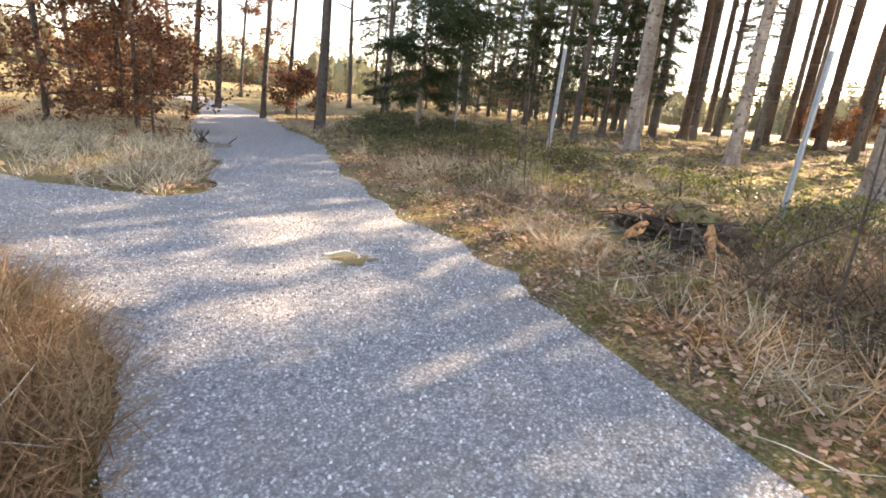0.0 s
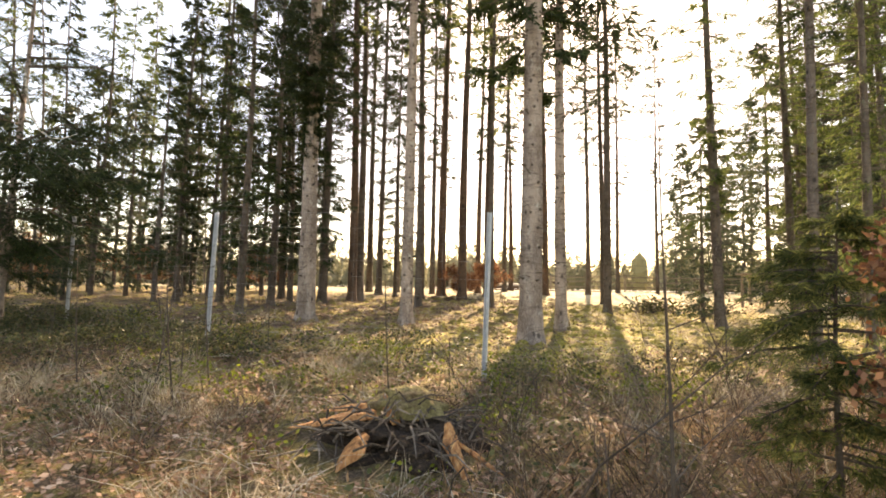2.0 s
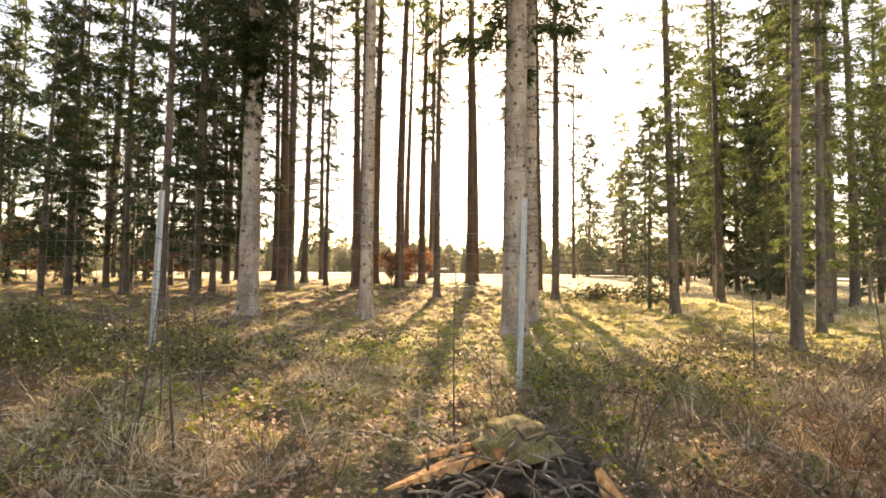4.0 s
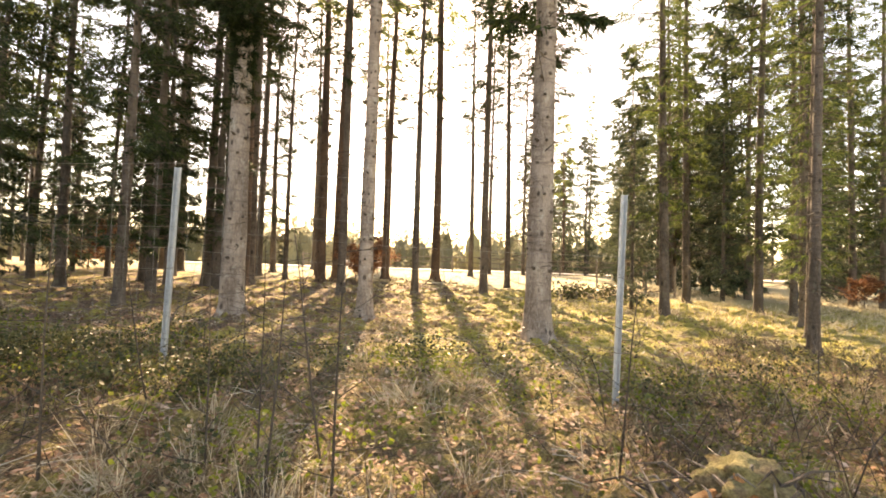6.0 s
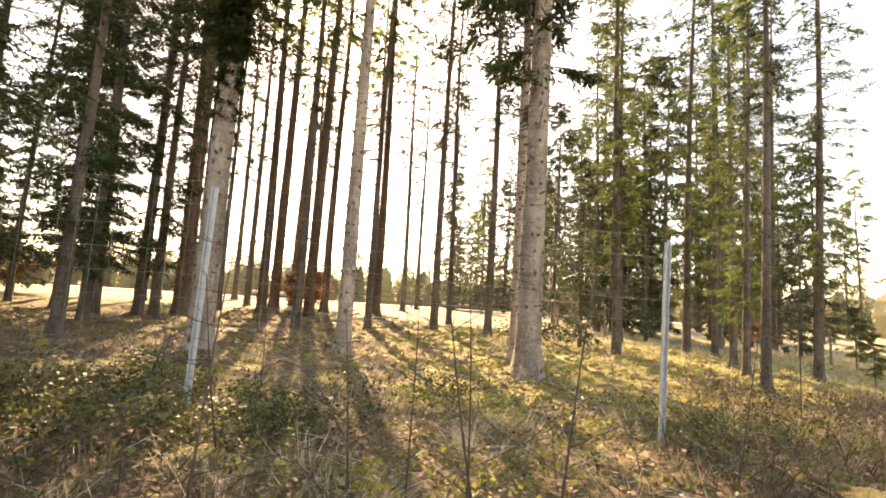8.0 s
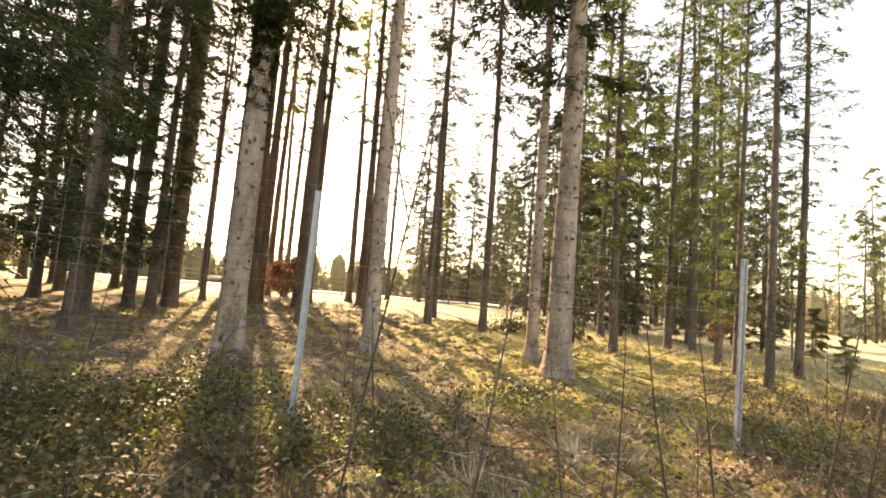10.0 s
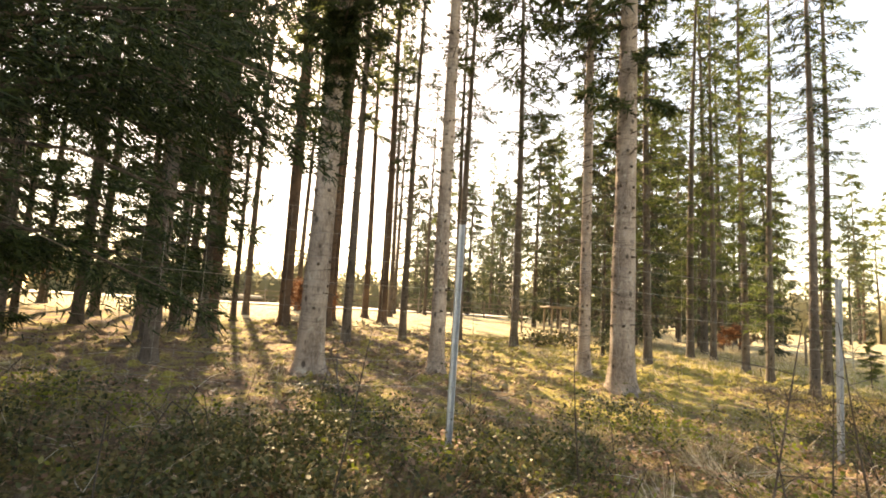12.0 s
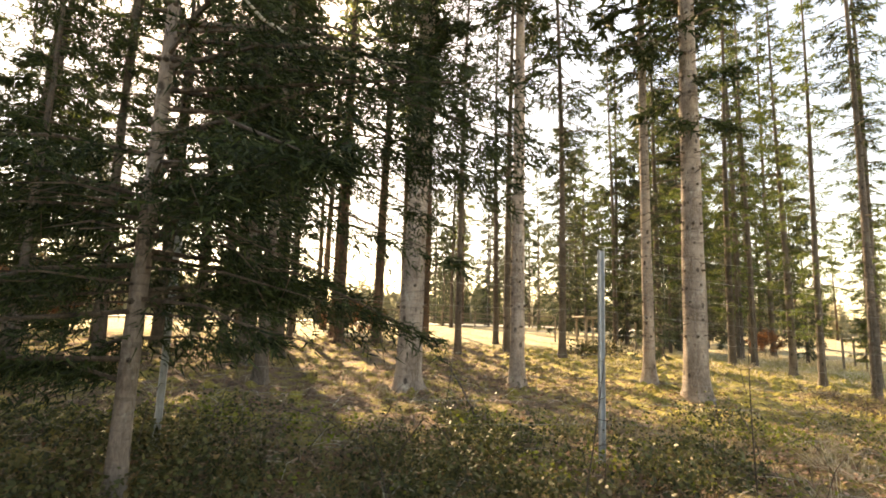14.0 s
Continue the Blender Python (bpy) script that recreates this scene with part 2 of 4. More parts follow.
def build_soil(t, out):
    n = noise_of(t, coords(t), 34.0, 6.0, 0.75)
    surface(t, out, ramp(t, n, (0.35, (0.02, 0.014, 0.01)), (0.55, (0.075, 0.05, 0.033)), (0.7, (0.22, 0.15, 0.1))), 0.95, bumped(t, n, 0.9, 0.05))


def build_road_gravel(t, out):
    n = noise_of(t, coords(t), 6.0, 6.0)
    surface(t, out, ramp(t, n, (0.3, (0.6, 0.58, 0.53)), (0.7, (0.78, 0.76, 0.71))), 0.9, bumped(t, n, 0.4, 0.01))


def build_pale(t, out):
    n = noise_of(t, coords(t), 9.0, 6.0)
    surface(t, out, ramp(t, n, (0.3, (0.36, 0.33, 0.27)), (0.7, (0.6, 0.56, 0.47))), 0.85, bumped(t, n, 0.4, 0.01))


METAL, WIRE, GRAVEL, STONE, GROUND = (mat(n, b) for n, b in (("galvanised_steel", build_metal), ("fence_wire", build_wire), ("gravel", build_gravel), ("gravel_stones", build_stone), ("forest_floor", build_ground)))
WOOD, GREY_WOOD, MOSS, SOIL, PALE = (mat(n, b) for n, b in (("torn_orange_wood", build_wood), ("weathered_wood", build_grey_wood), ("moss_on_wood", build_moss), ("dark_soil", build_soil), ("pale_wood", build_pale)))
ROAD_GRAVEL = mat("pale_road_gravel", build_road_gravel)

# ---- the lie of the land ----


def plane_z(x, y):
    u = 0.0256 * x + 0.0452 * y
    if u > 1.1:
        u = 1.1 + 0.6 * math.tanh((u - 1.1) / 0.6)
    elif u < -0.3:
        u = -0.3 + 0.5 * math.tanh((u + 0.3) / 0.5)
    return -0.492 + u


EDGE = [(1.95, -3.0), (1.85, 1.5), (1.75, 2.6), (1.62, 3.28), (1.44, 3.7), (1.28, 4.1), (1.12, 4.55), (0.86, 5.2), (0.45, 6.0), (-0.1, 7.05), (-0.6, 7.9), (-1.3, 9.3), (-2.0, 11.4), (-2.6, 13.1), (-3.75, 15.0), (-5.3, 18.4), (-7.6, 21.8), (-11, 26),
        (-13, 25.5), (-8.6, 21.5), (-6.05, 14.7), (-4.6, 11.9), (-3.32, 9.7), (-2.68, 8.1), (-2.7, 7.7), (-3.07, 7.45), (-4.83, 7.8), (-6.1, 8.5), (-12, 11.6), (-30, 21),
        (-32, 17), (-14, 8.4), (-6.0, 5.7), (-3.2, 5.1), (-2.67, 4.9), (-1.94, 4.4), (-1.49, 4.0), (-1.25, 3.55), (-1.1, 3.1), (-1.0, 2.0), (-1.0, -3.0)]


def edge_distance(px_, py_):
    """Signed distance to the gravel's outline, positive outside."""
    best, ins = 1e9, False
    n = len(EDGE)
    for i in range(n):
        (ax, ay), (bx, by) = EDGE[i], EDGE[(i + 1) % n]
        dx, dy = bx - ax, by - ay
        s = max(0.0, min(1.0, ((px_ - ax) * dx + (py_ - ay) * dy) / (dx * dx + dy * dy)))
        best = min(best, (px_ - ax - s * dx) ** 2 + (py_ - ay - s * dy) ** 2)
        if (ay > py_) != (by > py_) and px_ < (bx - ax) * (py_ - ay) / (by - ay) + ax:
            ins = not ins
    return -math.sqrt(best) if ins else math.sqrt(best)


def land(x, y):
    d = edge_distance(x, y) if -35 < x < 5 and -6 < y < 28 else 5.0
    k = max(0.0, min(1.0, d / 0.8))
    bump = 0.09 * noise.noise(Vector((x * 0.45, y * 0.45, 0))) + 0.05 * noise.noise(Vector((x * 1.5, y * 1.5, 3)))
    far = max(0.0, 1 - math.hypot(x - 4, y - 10) / 60)
    return plane_z(x, y) + (bump + 0.02) * k * far - (0.03 if d < 0.12 else 0.0)


# ---- mesh helpers ----


class Shape:
    def __init__(self):
        self.v, self.f = [], []

    def tube(self, pts, radii, sides=6, cap=True):
        base = len(self.v)
        pts = [Vector(p) for p in pts]
        for i, p in enumerate(pts):
            axis = (pts[min(i + 1, len(pts) - 1)] - pts[max(i - 1, 0)]).normalized()
            u = axis.orthogonal().normalized() if abs(axis.z) < 0.9 else axis.cross(Vector((0, 1, 0))).normalized()
            w = axis.cross(u)
            for k in range(sides):
                a = 2 * math.pi * k / sides
                self.v.append(tuple(p + (u * math.cos(a) + w * math.sin(a)) * radii[i]))
        for i in range(len(pts) - 1):
            for k in range(sides):
                a, b = base + i * sides + k, base + i * sides + (k + 1) % sides
                self.f.append((a, b, b + sides, a + sides))
        if cap:
            self.f.append(tuple(base + (len(pts) - 1) * sides + k for k in range(sides)))
            self.f.append(tuple(base + k for k in reversed(range(sides))))
        return self

    def blades(self, roots, dirs, sides, length, width):
        """Slim pointed leaves: arrays of roots, directions and side vectors."""
        base = len(self.v)
        d, s = dirs * length[:, None], sides * width[:, None] * 0.5
        quad = np.stack([roots, roots + d * 0.45 + s, roots + d, roots + d * 0.45 - s], 1).reshape(-1, 3)
        self.v.extend(map(tuple, quad.tolist()))
        self.f.extend((base + 4 * i, base + 4 * i + 1, base + 4 * i + 2, base + 4 * i + 3) for i in range(len(roots)))

    def needles(self, roots, dirs, sides, length, width):
        """Slim three-cornered needle sprays."""
        base = len(self.v)
        d, s = dirs * length[:, None], sides * width[:, None] * 0.5
        tri = np.stack([roots - s, roots + s, roots + d], 1).reshape(-1, 3)
        self.v.extend(map(tuple, tri.tolist()))
        self.f.extend((base + 3 * i, base + 3 * i + 1, base + 3 * i + 2) for i in range(len(roots)))

    def mesh(self, name, material, smooth=False):
        me = bpy.data.meshes.new(name)
        me.from_pydata(self.v, [], self.f)
        me.materials.append(material)
        if smooth:
            me.shade_smooth()
        return me


def part(name, shape, material, parent, label="", smooth=False):
    ob = new(name, shape.mesh(name, material, smooth))
    ob.parent = parent
    if label:
        tagged(ob, label)
    return ob


def thing(name, x, y, label, category, z=None, group="", turn=0.0, size=1.0):
    ob = new(name)
    ob.location = (x, y, land(x, y) - 0.02 if z is None else z)
    ob.rotation_euler[2] = radians(turn)
    ob.scale = (size, size, size)
    return tagged(ob, label, category, group)


def unit_rows(rng, n):
    v = rng.normal(size=(n, 3))
    return v / np.linalg.norm(v, axis=1)[:, None]


def across(dirs, rng):
    s = np.cross(dirs, unit_rows(rng, len(dirs)))
    return s / (np.linalg.norm(s, axis=1)[:, None] + 1e-9)


# ---- setting ----


def build_land():
    sh = Shape()
    steps = [-400, -200, -120, -80, -55, -40, -30, -24, -18] + [round(-14 + 0.35 * i, 2) for i in range(0, 98)] + [21, 23, 26, 30, 36, 44, 55, 70, 90, 130, 220, 450]
    rows_y = [-400, -150, -60, -25, -12] + [round(-6 + 0.35 * i, 2) for i in range(0, 94)] + [28, 31, 35, 40, 48, 60, 80, 110, 160, 260, 450]
    for y in rows_y:
        for x in steps:
            sh.v.append((x, y, land(x, y)))
    n = len(steps)
    for j in range(len(rows_y) - 1):
        for i in range(n - 1):
            a = j * n + i
            sh.f.append((a, a + 1, a + n + 1, a + n))
    tagged(new("ground", sh.mesh("ground", GROUND, True)), "forest floor of moss, needles and dead leaves", "ground", kind="structure")


def build_path():
    bm = bmesh.new()
    rng = random.Random(4)
    loop = []
    n = len(EDGE)
    for i in range(n):
        (ax, ay), (bx, by) = EDGE[i], EDGE[(i + 1) % n]
        k = max(1, int(math.hypot(bx - ax, by - ay) / 0.16)) if ay < 22 and ax > -13 else 2
        for j in range(k):
            s = j / k
            w = 0.045 if k > 2 else 0
            x, y = ax + (bx - ax) * s + rng.uniform(-w, w), ay + (by - ay) * s + rng.uniform(-w, w)
            x += 5.0 * w * noise.noise(Vector((x * 1.5, y * 1.5, 8.0)))
            loop.append(bm.verts.new((x, y, plane_z(x, y) + 0.006)))
    edges = [bm.edges.new((loop[i], loop[(i + 1) % len(loop)])) for i in range(len(loop))]
    bmesh.ops.triangle_fill(bm, edges=edges, use_beauty=True)
    bmesh.ops.recalc_face_normals(bm, faces=bm.faces)
    if sum(f.normal.z for f in bm.faces) < 0:
        bmesh.ops.reverse_faces(bm, faces=bm.faces)
    me = bpy.data.meshes.new("path")
    bm.to_mesh(me)
    me.materials.append(GRAVEL)
    tagged(new("path", me), "grey crushed gravel footpath with soft worn edges", "path", kind="structure")


build_land()
build_path()

# ---- trees ----


def trunk_line(rng, height, lean, wobble):
    n = 14
    ph = rng.uniform(0, 6.28)
    pts = []
    for i in range(n):
        s = (i / (n - 1)) ** 1.25
        z = -0.15 + s * height
        pts.append((lean[0] * z + wobble * math.sin(ph + s * 4.0) * s, lean[1] * z + wobble * math.cos(ph * 1.7 + s * 3.2) * s, z))
    return pts


def at_height(pts, z):
    for a, b in zip(pts, pts[1:]):
        if b[2] >= z:
            s = (z - a[2]) / (b[2] - a[2])
            return Vector([a[k] + (b[k] - a[k]) * s for k in range(3)])
    return Vector(pts[-1])


def spray(sh, rng, root, axis, length, n, blade, width):
    """Needled side shoots along one bough: flat drooping twigs, each feathered with short needles."""
    ax = np.array(axis)
    side = np.cross(ax, (0, 0, 1.0))
    side /= np.linalg.norm(side) + 1e-9
    twigs = max(3, int(n / 7))
    t = rng.uniform(0.1, 1.0, twigs)
    sg = rng.choice([-1.0, 1.0], twigs)
    droop = -0.11 * (t * length) ** 1.5
    start = np.array(root) + ax * (t * length)[:, None] + np.array((0, 0, 1.0)) * droop[:, None]
    ln = np.minimum(0.42 * length * (1.15 - t), 0.75) * rng.uniform(0.45, 1.1, twigs) + blade * 0.5
    td = ax * rng.uniform(0.35, 0.9, twigs)[:, None] + side * (sg * rng.uniform(0.25, 0.9, twigs))[:, None] + np.array((0, 0, 1.0)) * rng.uniform(-0.75, 0.12, twigs)[:, None]
    td /= np.linalg.norm(td, axis=1)[:, None]
    k = rng.integers(0, twigs, n)
    u = rng.uniform(0, 1, n)
    roots = start[k] + td[k] * (ln[k] * u)[:, None] - np.array((0, 0, 0.14)) * (ln[k] * u * u)[:, None] + rng.normal(size=(n, 3)) * 0.012
    dirs = td[k] * rng.uniform(0.5, 1.1, n)[:, None] + unit_rows(rng, n) * np.array((0.75, 0.75, 0.5)) + np.array((0, 0, -0.12))
    dirs /= np.linalg.norm(dirs, axis=1)[:, None]
    sh.needles(roots, dirs, across(dirs, rng), blade * rng.uniform(0.6, 1.3, n), width * rng.uniform(0.7, 1.3, n))


def trunk_mesh(sh, pts, radius, height, flare, r, sides=14):
    """A tapering stem with a short root flare, root toes and slight swellings."""
    toes, ph = r.randint(4, 6), r.uniform(0, 6.28)
    levels = [-0.15, 0.0, 0.05, 0.12, 0.22, 0.38, 0.65, 1.0, 1.5, 2.1, 2.8, 3.6, 4.6, 5.8, 7.2, 9.0, 11.0, 13.5]
    levels = [z for z in levels if z < height * 0.85] + [height]
    base = len(sh.v)
    for z in levels:
        c = at_height(pts, z)
        zz = max(0.0, z)
        rad = radius * (1 - 0.88 * zz / height)
        swell = 1 + 0.035 * math.sin(z * 7.0 + ph)
        spread = (flare - 1) * math.exp(-zz / 0.17)
        for k in range(sides):
            a = 2 * math.pi * k / sides
            m = swell + spread * (0.55 + 0.75 * max(0.0, math.sin(a * toes + ph))) + 0.03 * math.sin(a * 3 + z * 2 + ph)
            sh.v.append((c.x + math.cos(a) * rad * m, c.y + math.sin(a) * rad * m, z))
    for i in range(len(levels) - 1):
        for k in range(sides):
            p, q = base + i * sides + k, base + i * sides + (k + 1) % sides
            sh.f.append((p, q, q + sides, p + sides))
    sh.f.append(tuple(base + (len(levels) - 1) * sides + k for k in range(sides)))


def make_conifer(name, seed, height, radius, crown, top_crown, reach, boughs, shoots, blade, width, bark_mat, leaf_mat, stubs=60, dead=14, lean=(0, 0), wobble=0.12, label="", flare=1.5, dead_len=1.0, low_boughs=(), full=1.0):
    """trunk, dead branches and a needled crown from height crown to top_crown."""
    r, rng = random.Random(seed), np.random.default_rng(seed)
    root = tagged(new(name), label, "tree")
    pts = trunk_line(r, height, lean, wobble)
    tr, br, cr = Shape(), Shape(), Shape()
    trunk_mesh(tr, pts, radius, height, flare, r, 14 if radius > 0.1 else 9)
    z = 0.7
    while stubs and z < min(crown + 3, height * 0.7):
        z += r.uniform(0.3, 0.5)
        turn = r.uniform(0, 6.28)
        count = r.randint(4, 6)
        for k in range(count):
            if r.random() < stubs / 100:
                zk = z + r.uniform(-0.035, 0.035)
                c, a = at_height(pts, zk), turn + 6.28 * k / count + r.uniform(-0.3, 0.3)
                rad = radius * (1 - zk / height * 0.88)
                o = Vector((math.cos(a), math.sin(a), r.uniform(-0.1, 0.3)))
                w = r.uniform(0.012, 0.02) + 0.055 * radius
                br.tube([c + o * rad * 0.85, c + o * (rad + 0.012), c + o * (rad + r.choice((0.018, 0.022, 0.03, 0.08)))], [w * 1.25, w, w * 0.55], 6)
    part("trunk", tr, bark_mat, root, "", True)
    for _ in range(dead):
        z = r.uniform(1.2, max(1.6, min(crown + 1.5, 9)))
        c, a, ln = at_height(pts, z), r.uniform(0, 6.28), r.uniform(0.4, 1.5) * dead_len
        o = Vector((math.cos(a), math.sin(a), r.uniform(-0.15, 0.25)))
        p1 = c + o * ln * 0.5 + Vector((0, 0, -0.06 * ln))
        p2 = c + o * ln + Vector((r.uniform(-0.2, 0.2), r.uniform(-0.2, 0.2), -0.2 * ln))
        br.tube([c, p1, p2], [0.014, 0.009, 0.003], 4, False)
        for s in (0.45, 0.7):
            q = c + (p2 - c) * s
            e = q + Vector((r.uniform(-0.3, 0.3), r.uniform(-0.3, 0.3), r.uniform(-0.25, 0.1)))
            br.tube([q, e], [0.006, 0.002], 3, False)
    for z, heading, ln in low_boughs:
        c, a = at_height(pts, z), radians(heading)
        axis = Vector((math.cos(a), math.sin(a), 0.1 + 0.25 * math.sin(heading * 0.9 + z * 5.0))).normalized()
        br.tube([c, c + axis * ln * 0.5, c + axis * ln + Vector((0, 0, -0.11 * ln ** 1.5))], [0.02, 0.013, 0.003], 5, False)
        spray(cr, rng, c, axis, ln, int(shoots * 3.0), blade * 0.62, width * 0.85)
    for i in range(boughs):
        s = (i + r.random()) / boughs
        z = crown + (top_crown - crown) * s
        a = r.uniform(0, 6.28)
        shape = (0.55 + 0.6 * s) if s < 0.4 else max(0.12, 1.0 - (s - 0.4) * 1.35)
        ln = reach * shape * r.uniform(0.55, 1.15)
        c = at_height(pts, min(z, height - 0.3))
        axis = Vector((math.cos(a), math.sin(a), r.uniform(-0.35, 0.12) + 0.35 * s)).normalized()
        mid, end = c + axis * ln * 0.5, c + axis * ln + Vector((0, 0, -0.11 * ln ** 1.5))
        br.tube([c, mid, end], [0.012 + 0.008 * ln, 0.008 + 0.003 * ln, 0.003], 4, False)
        # full enlarges the high, mostly unseen needles so the crown casts more shade.
        count, high = max(6, int(shoots * (0.45 + 0.55 * ln / max(reach, 0.01)))), z > 9.5
        spray(cr, rng, c, axis, ln, int(count * 0.9) if high else int(count * 1.9), blade * (0.95 * full if high else 0.66), width * (1.5 * full if high else 0.85))
    tagged(part("branchwork", br, TWIG, root), kind="stuff")
    if boughs:
        tagged(part("crown", cr, leaf_mat, root), kind="stuff")
    return root


def stand(ob, x, y, turn=0.0, size=1.0, label=""):
    ob.location, ob.rotation_euler[2], ob.scale = (x, y, land(x, y)), radians(turn), (size, size, size)
    return tagged(ob, label) if label else ob


def again(ob, x, y, turn=0.0, size=1.0, sink=0.0):
    c = copy_thing(ob, pose(x, y, land(x, y) - sink, 0, 0, turn))
    c.scale = (size, size, size)
    return c


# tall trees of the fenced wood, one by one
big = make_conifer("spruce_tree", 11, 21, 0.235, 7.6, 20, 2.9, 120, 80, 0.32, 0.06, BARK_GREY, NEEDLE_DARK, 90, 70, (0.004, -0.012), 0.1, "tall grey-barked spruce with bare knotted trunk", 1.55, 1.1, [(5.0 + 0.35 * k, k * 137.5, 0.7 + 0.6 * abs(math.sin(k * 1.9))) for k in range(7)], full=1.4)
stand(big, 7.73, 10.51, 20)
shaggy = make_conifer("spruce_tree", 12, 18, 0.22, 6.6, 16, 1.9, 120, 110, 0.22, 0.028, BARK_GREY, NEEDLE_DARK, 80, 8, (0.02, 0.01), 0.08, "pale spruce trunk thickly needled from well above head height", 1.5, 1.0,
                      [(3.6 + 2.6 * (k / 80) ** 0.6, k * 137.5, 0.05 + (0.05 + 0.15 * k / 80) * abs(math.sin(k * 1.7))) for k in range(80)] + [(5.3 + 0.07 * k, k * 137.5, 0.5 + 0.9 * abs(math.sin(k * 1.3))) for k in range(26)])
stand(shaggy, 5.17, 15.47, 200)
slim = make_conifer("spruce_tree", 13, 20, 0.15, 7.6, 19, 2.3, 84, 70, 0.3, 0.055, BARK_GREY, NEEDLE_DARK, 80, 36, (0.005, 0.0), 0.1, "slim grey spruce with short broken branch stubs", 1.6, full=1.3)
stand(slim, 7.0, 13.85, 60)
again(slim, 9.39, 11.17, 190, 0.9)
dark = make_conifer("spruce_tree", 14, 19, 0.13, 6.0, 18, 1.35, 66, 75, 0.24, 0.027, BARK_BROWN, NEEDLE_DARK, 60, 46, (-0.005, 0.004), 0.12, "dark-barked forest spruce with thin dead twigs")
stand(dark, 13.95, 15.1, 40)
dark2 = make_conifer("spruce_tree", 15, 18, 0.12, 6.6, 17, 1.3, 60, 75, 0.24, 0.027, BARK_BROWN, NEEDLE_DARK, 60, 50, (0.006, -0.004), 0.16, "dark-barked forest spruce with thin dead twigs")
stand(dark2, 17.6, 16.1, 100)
# This crown is made wider and heavier to cast shade on the path.
broad = make_conifer("spruce_tree", 19, 19, 0.125, 6.4, 18.5, 2.3, 100, 80, 0.28, 0.034, BARK_BROWN, NEEDLE_DARK, 60, 50, (0.006, -0.004), 0.16, "dark spruce with a bare stem, its heavy crown broadened to shade the path", full=1.4)
stand(broad, 14.0, 13.3, 100)
redpine = make_conifer("pine_tree", 16, 20, 0.17, 9.5, 19, 1.8, 44, 70, 0.26, 0.04, BARK_PINE, NEEDLE_PINE, 30, 34, (0.004, 0.006), 0.2, "tall reddish-barked pine with a high crown")
stand(redpine, 8.8, 20.4, 10)
green = make_conifer("spruce_tree", 17, 17, 0.12, 2.6, 16, 1.35, 110, 84, 0.22, 0.026, BARK_BROWN, NEEDLE_SUNLIT, 50, 16, (-0.006, 0.012), 0.12, "slim sunlit spruce with green needles down its trunk")
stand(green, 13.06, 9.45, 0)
green2 = make_conifer("spruce_tree", 18, 17, 0.13, 1.8, 16, 1.7, 110, 88, 0.22, 0.027, BARK_BROWN, NEEDLE_SUNLIT, 50, 12, (-0.008, 0.0), 0.14, "sunlit spruce with a green crown of drooping boughs")
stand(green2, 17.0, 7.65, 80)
for tree, x, y, turn, size in ((dark, 11.8, 16.25, 120, 0.85), (dark, 9.33, 16.85, 220, 0.9), (redpine, 11.5, 20.0, 70, 0.95), (redpine, 13.1, 19.4, 170, 1.05), (redpine, 13.3, 21.1, 250, 1.1),
                               (redpine, 16.5, 18.8, 300, 1.05), (redpine, 19.4, 20.8, 33, 0.9), (dark, 9.3, 20.8, 310, 1.2), (dark2, 7.7, 20.5, 15, 1.15), (redpine, 15.2, 20.3, 140, 0.95), (redpine, 17.8, 24.0, 200, 0.9), (dark, 14.6, 23.6, 20, 1.0), (dark2, 20.6, 25.0, 260, 1.1), (redpine, 23.5, 27.5, 30, 0.9), (dark, 18.8, 28.5, 310, 1.1)):
    again(tree, x, y, turn, size)
for tree, x, y, turn, size in ((dark2, 10.07, 6.56, 300, 0.8), (green2, 12.8, 6.53, 20, 0.75), (green, 13.6, 4.95, 150, 0.9), (green2, 14.6, 6.6, 200, 0.8), (green, 18.5, 9.8, 30, 1.05),
                               (green2, 20.5, 6.5, 290, 1.1), (dark2, 17.6, 6.8, 0, 0.9), (dark, 11.4, 21.7, 99, 0.7), (dark2, 11.8, 23.8, 10, 1.2), (dark, 12.6, 26.2, 180, 1.2), (dark2, 11.2, 25.1, 80, 1.1),
                               (dark, 10.3, 26.6, 50, 1.15), (dark2, 22.8, 20.9, 60, 1.1), (dark, 27.7, 22.5, 20, 1.0), (dark2, 29.9, 21.2, 190, 1.0)):
    again(tree, x, y, turn, size)

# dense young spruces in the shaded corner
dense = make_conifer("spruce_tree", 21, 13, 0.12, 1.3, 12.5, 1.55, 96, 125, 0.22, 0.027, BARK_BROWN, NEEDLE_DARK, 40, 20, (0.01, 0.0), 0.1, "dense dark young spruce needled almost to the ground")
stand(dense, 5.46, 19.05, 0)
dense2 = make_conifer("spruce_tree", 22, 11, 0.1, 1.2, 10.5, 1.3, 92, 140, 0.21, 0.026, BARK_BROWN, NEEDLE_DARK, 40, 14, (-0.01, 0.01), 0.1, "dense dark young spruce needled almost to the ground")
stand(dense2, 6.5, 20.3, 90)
# Some of these copies are added only to throw shade on the verge.
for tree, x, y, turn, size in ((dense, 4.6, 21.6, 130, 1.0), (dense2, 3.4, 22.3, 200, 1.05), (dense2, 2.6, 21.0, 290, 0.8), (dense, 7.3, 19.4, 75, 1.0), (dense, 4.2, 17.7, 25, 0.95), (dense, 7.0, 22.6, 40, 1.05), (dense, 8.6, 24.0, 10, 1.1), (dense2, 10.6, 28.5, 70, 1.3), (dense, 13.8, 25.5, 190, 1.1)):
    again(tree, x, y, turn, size)
